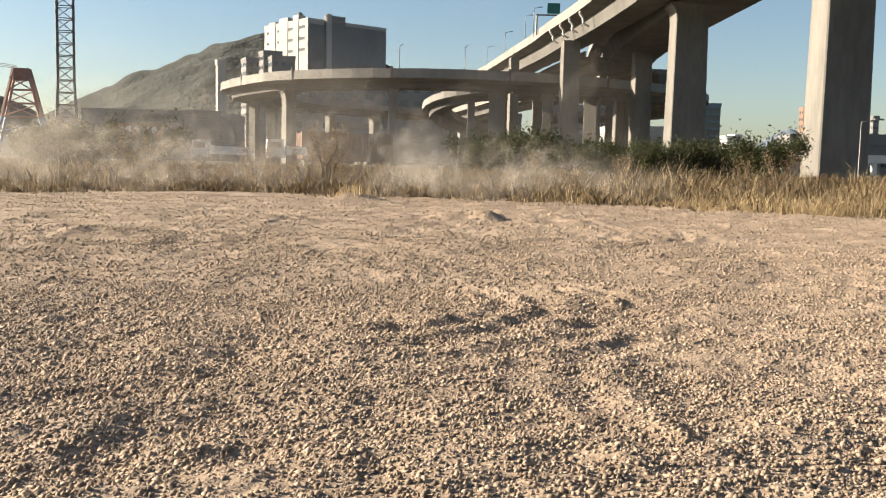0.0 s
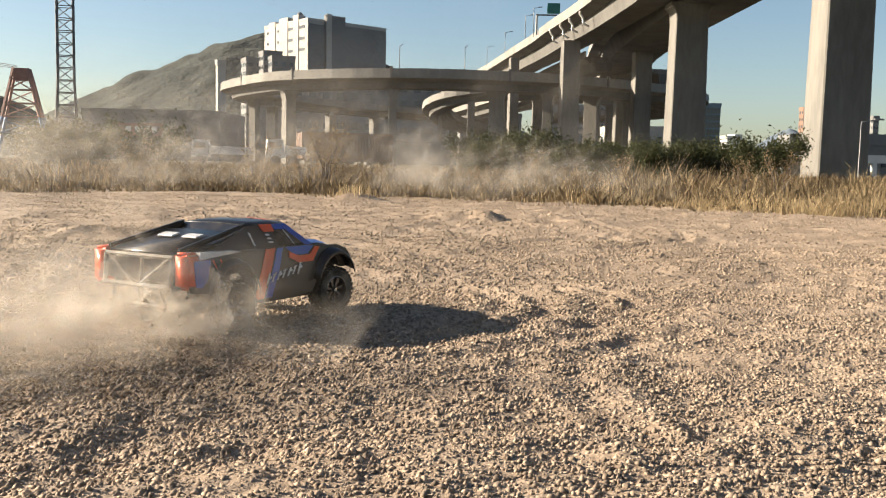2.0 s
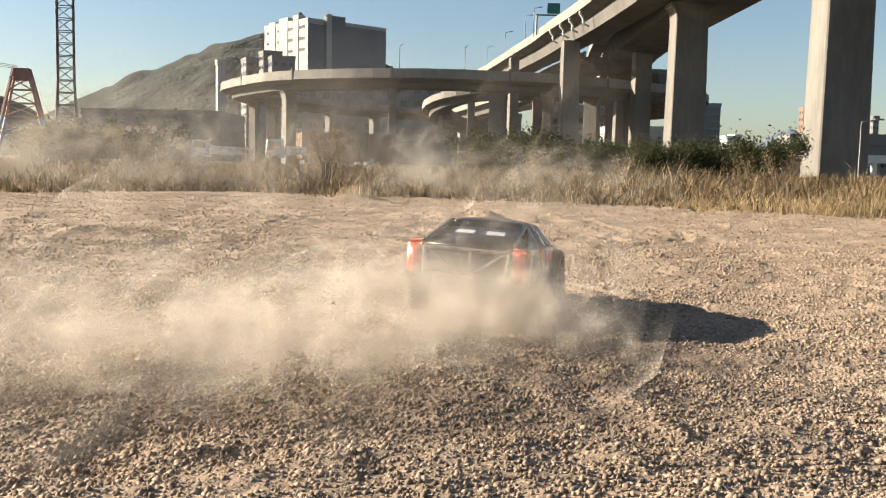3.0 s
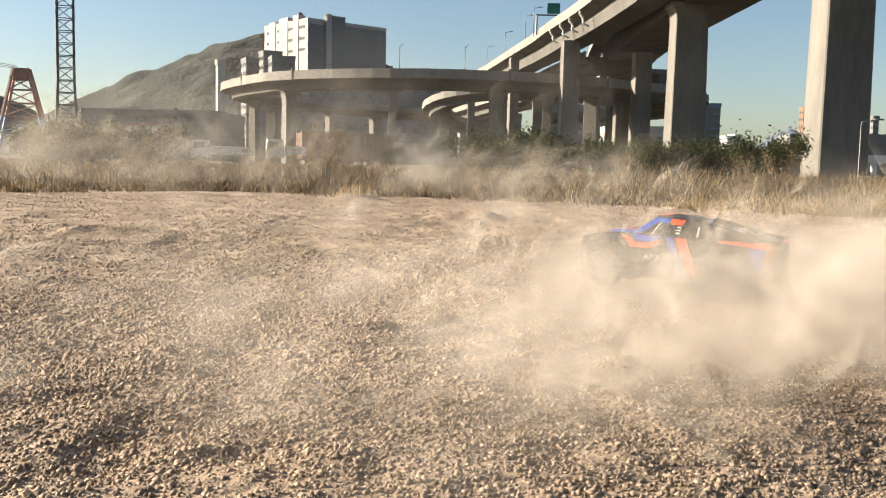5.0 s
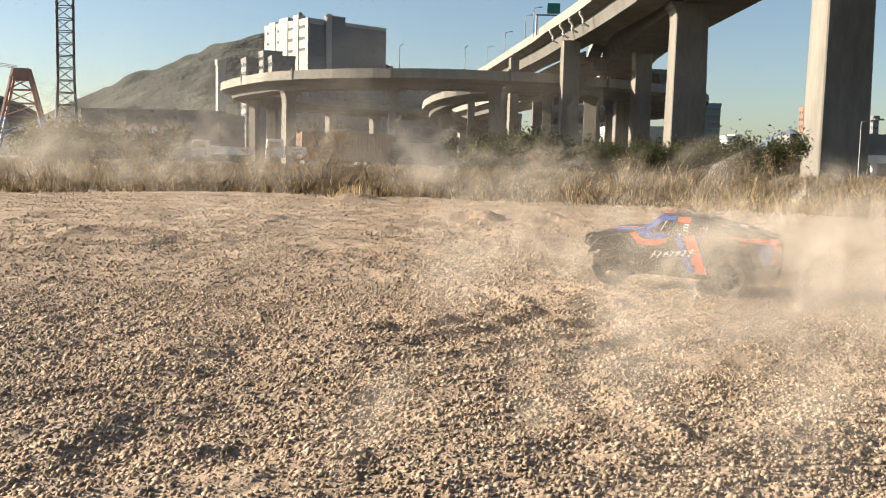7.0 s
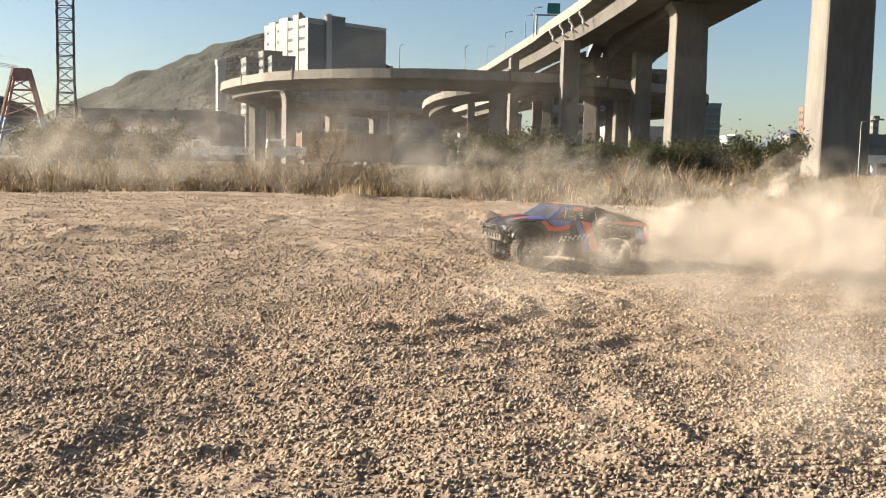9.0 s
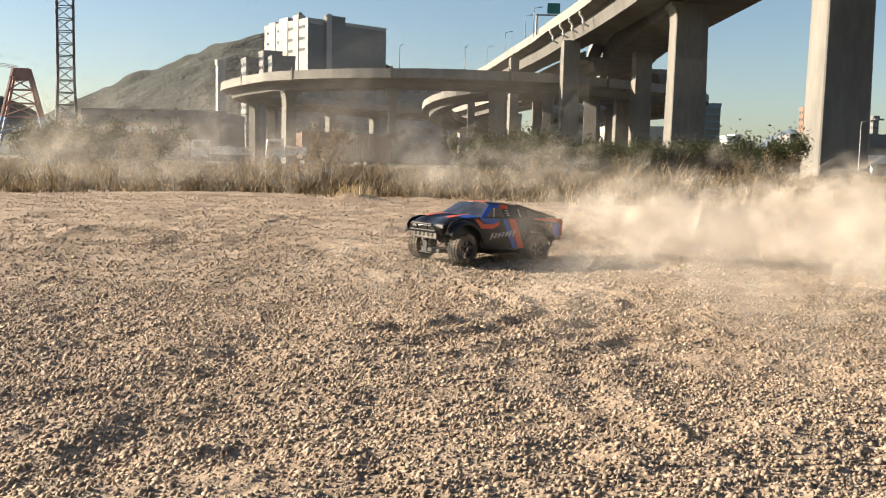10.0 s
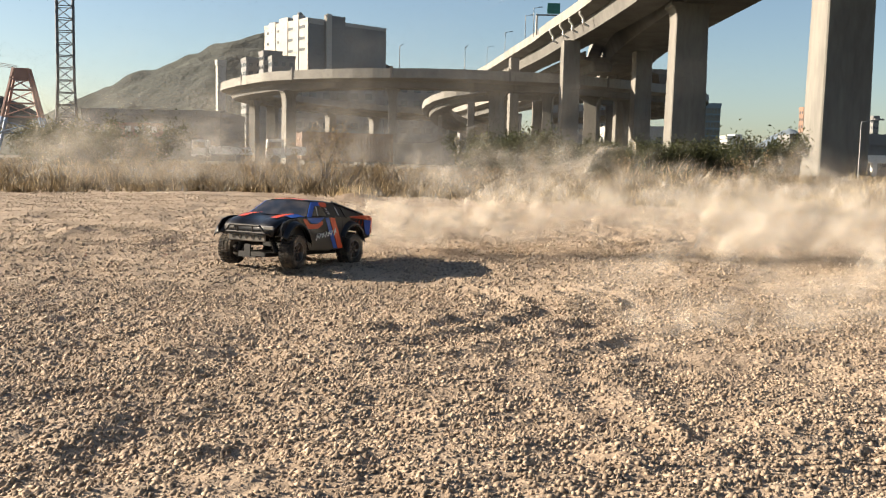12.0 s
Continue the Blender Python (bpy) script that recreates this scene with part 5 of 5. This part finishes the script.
def trail(parent, t0, t1, step, kinds, r0, r1, back, outward, spread_s, rise, wind, life, fade=1.5, lift=0.06):
    t = t0
    while t < t1:
        x, y, a = along(t)
        tail = 0.20
        px, py = x - tail * math.cos(a), y - tail * math.sin(a)
        g = rng.normal(0, 1, 4)
        vx = -back * math.cos(a) + outward * math.sin(a) + g[0] * spread_s
        vy = -back * math.sin(a) - outward * math.cos(a) + g[1] * spread_s * 0.7
        r = float(rng.uniform(r0, r1))
        zr = lift + abs(float(g[2])) * rise * 0.6 + rise * 0.5
        rows = [(0.0, px, py, -1.6 * r - 0.15)]
        if t > 0.35:
            rows.append((t - 0.3, px, py, -1.6 * r - 0.12))
        rows.append((t, px + vx * 0.25, py + vy * 0.25, lift))
        for age, k in ((0.5, 0.65), (1.2, 0.9), (2.4, 1.1)):
            if t + age < 12 and age < life:
                rows.append((t + age, px + vx * k + wind[0] * age, py + vy * k + wind[1] * age, lift + (zr - lift) * min(1, k)))
        if t + life < 12:
            rows.append((t + life, px + vx * 1.15 + wind[0] * life, py + vy * 1.15 + wind[1] * life, zr * 0.9))
            e = t + life + fade
            rows.append((min(e, 12.0), px + vx * 1.2 + wind[0] * (life + fade), py + vy * 1.2 + wind[1] * (life + fade), -1.6 * r - 0.15 if e <= 12 else 0.0))
            if e < 11.9:
                rows.append((12.0, px + vx * 1.2 + wind[0] * (life + fade), py + vy * 1.2 + wind[1] * (life + fade), -1.6 * r - 0.2))
        else:
            age = 12.0 - t
            if age > 0.05:
                k = min(1.15, 0.3 + age * 0.5)
                rows.append((12.0, px + vx * k + wind[0] * age, py + vy * k + wind[1] * age, lift + (zr - lift) * min(1, k)))
        clean = [rows[0]]
        for q in rows[1:]:
            if q[0] > clean[-1][0] + 0.04:
                clean.append(q)
        puff(parent, str(rng.choice(kinds)), r, clean, 0.65)
        t += step


skid_dust = thing("dust_cloud", "dense beige dust thrown up by the skidding truck", "dust")
trail(skid_dust, 0.9, 4.6, 0.062, ["thick", "mid"], 0.13, 0.22, 0.26, 0.46, 0.14, 0.03, (0.16, 0.0), 2.6, 1.8, 0.04)
trail(skid_dust, 1.2, 4.8, 0.085, ["mid", "mid", "thin"], 0.24, 0.40, 0.36, 0.48, 0.20, 0.06, (0.18, 0.03), 3.8, 2.5)
trail(skid_dust, 0.9, 2.4, 0.075, ["thick", "mid"], 0.12, 0.22, 0.30, 0.22, 0.10, 0.03, (0.08, 0.0), 2.0, 1.6, 0.05)
hang_dust = thing("dust_cloud", "thin beige dust hanging behind the truck", "dust")
trail(hang_dust, 3.4, 7.0, 0.12, ["mid", "mid", "thin"], 0.2, 0.40, 0.12, -0.30, 0.26, 0.12, (0.08, 0.02), 6.0, 2.5)
trail(hang_dust, 2.8, 4.8, 0.08, ["mid", "mid", "thin"], 0.24, 0.40, 0.50, 0.15, 0.24, 0.06, (0.12, 0.0), 5.5, 3.0)
trail(hang_dust, 7.0, 8.8, 0.09, ["mid", "thick", "thin"], 0.2, 0.36, 0.2, -0.1, 0.24, 0.14, (0.12, 0.0), 6.0, 2.5)
tail_dust = thing("dust_cloud", "bright beige dust trail behind the driving truck", "dust")
trail(tail_dust, 8.0, 11.95, 0.042, ["thick", "thick", "mid"], 0.14, 0.27, 0.34, 0.0, 0.09, 0.13, (0.21, 0.0), 9.0, 1.5, 0.07)
trail(tail_dust, 7.0, 9.6, 0.09, ["mid", "mid", "thick"], 0.20, 0.34, 0.45, 0.08, 0.16, 0.08, (0.16, 0.0), 9.0, 1.5, 0.07)

# stones flung up by the rear wheels
FLUNG = surface("flung stone", (0.04, 0.032, 0.026), (0.30, 0.25, 0.20), 90.0, 0.9, 0.2, 400.0, relief=0.001)
spray = thing("stone_spray", "loose stones flung up by the spinning wheels", "stones")
stone_me = []
for k in range(4):
    r = np.random.default_rng(90 + k)
    v = base_v * (1 + 0.5 * (r.random((6, 1)) - 0.5)) * r.uniform(0.6, 1.2, (1, 3))
    stone_me.append(fast_mesh("stone", v, base_f, FLUNG))
stone_rows = []
for k in range(520):
    t = 1.25 + 3.2 * k / 520 + float(rng.uniform(-0.05, 0.05))
    x, y, a = along(t)
    ob = new("stone", stone_me[k % 4])
    ob.parent = spray
    s = 0.0012 * 5.0 ** float(rng.random() ** 2.2)
    ob.scale = (s, s, s)
    px, py = x - 0.17 * math.cos(a) + 0.12 * math.sin(a), y - 0.17 * math.sin(a) - 0.12 * math.cos(a)
    vx = -0.38 * math.cos(a) + 0.25 * math.sin(a) + float(rng.normal(0, 0.16))
    vy = -0.38 * math.sin(a) - 0.25 * math.cos(a) + float(rng.normal(0, 0.10))
    life = float(rng.uniform(0.2, 0.9))
    top = life * float(rng.uniform(0.05, 0.22))
    rows = [(0.0, px, py, -0.03), (t - 0.04, px, py, -0.03)]
    for q in (0.0, 0.25, 0.5, 0.75, 1.0):
        rows.append((t + q * life, px + vx * q * life * 1.6, py + vy * q * life * 1.6, 0.01 + 4 * top * q * (1 - q)))
    rows.append((12.0, px + vx * life * 1.6, py + vy * life * 1.6, 0.005))
    stone_rows.append((ob, [(tt, pose(xx, yy, zz, 40 * i, 25 * i, 30 * i)) for i, (tt, xx, yy, zz) in enumerate(rows)]))
def motions():
    walk(truck, [(t, pose(x, y, z - 0.005, lean, nose, head)) for t, x, y, z, head, nose, lean in DRIVE])
    # wheels spin; the front pair is steered
    for w, cx, s in wheels:
        rows = []
        for k in range(0, 121):
            t = k * 0.1
            steer = 0.0
            if cx > 0:
                steer = -8.0 if t < 4 else 14.0 if t < 8 else 8.0
            spin = 52.0 * k
            rows.append((t, Matrix.Translation((cx, s * 0.124, 0.0545)) @ Matrix.Rotation(radians(steer), 4, "Z") @ Matrix.Rotation(radians(spin), 4, "Y")))
        walk(w, rows)
    for ob, rows in puff_rows + stone_rows:
        walk(ob, rows)


motions()
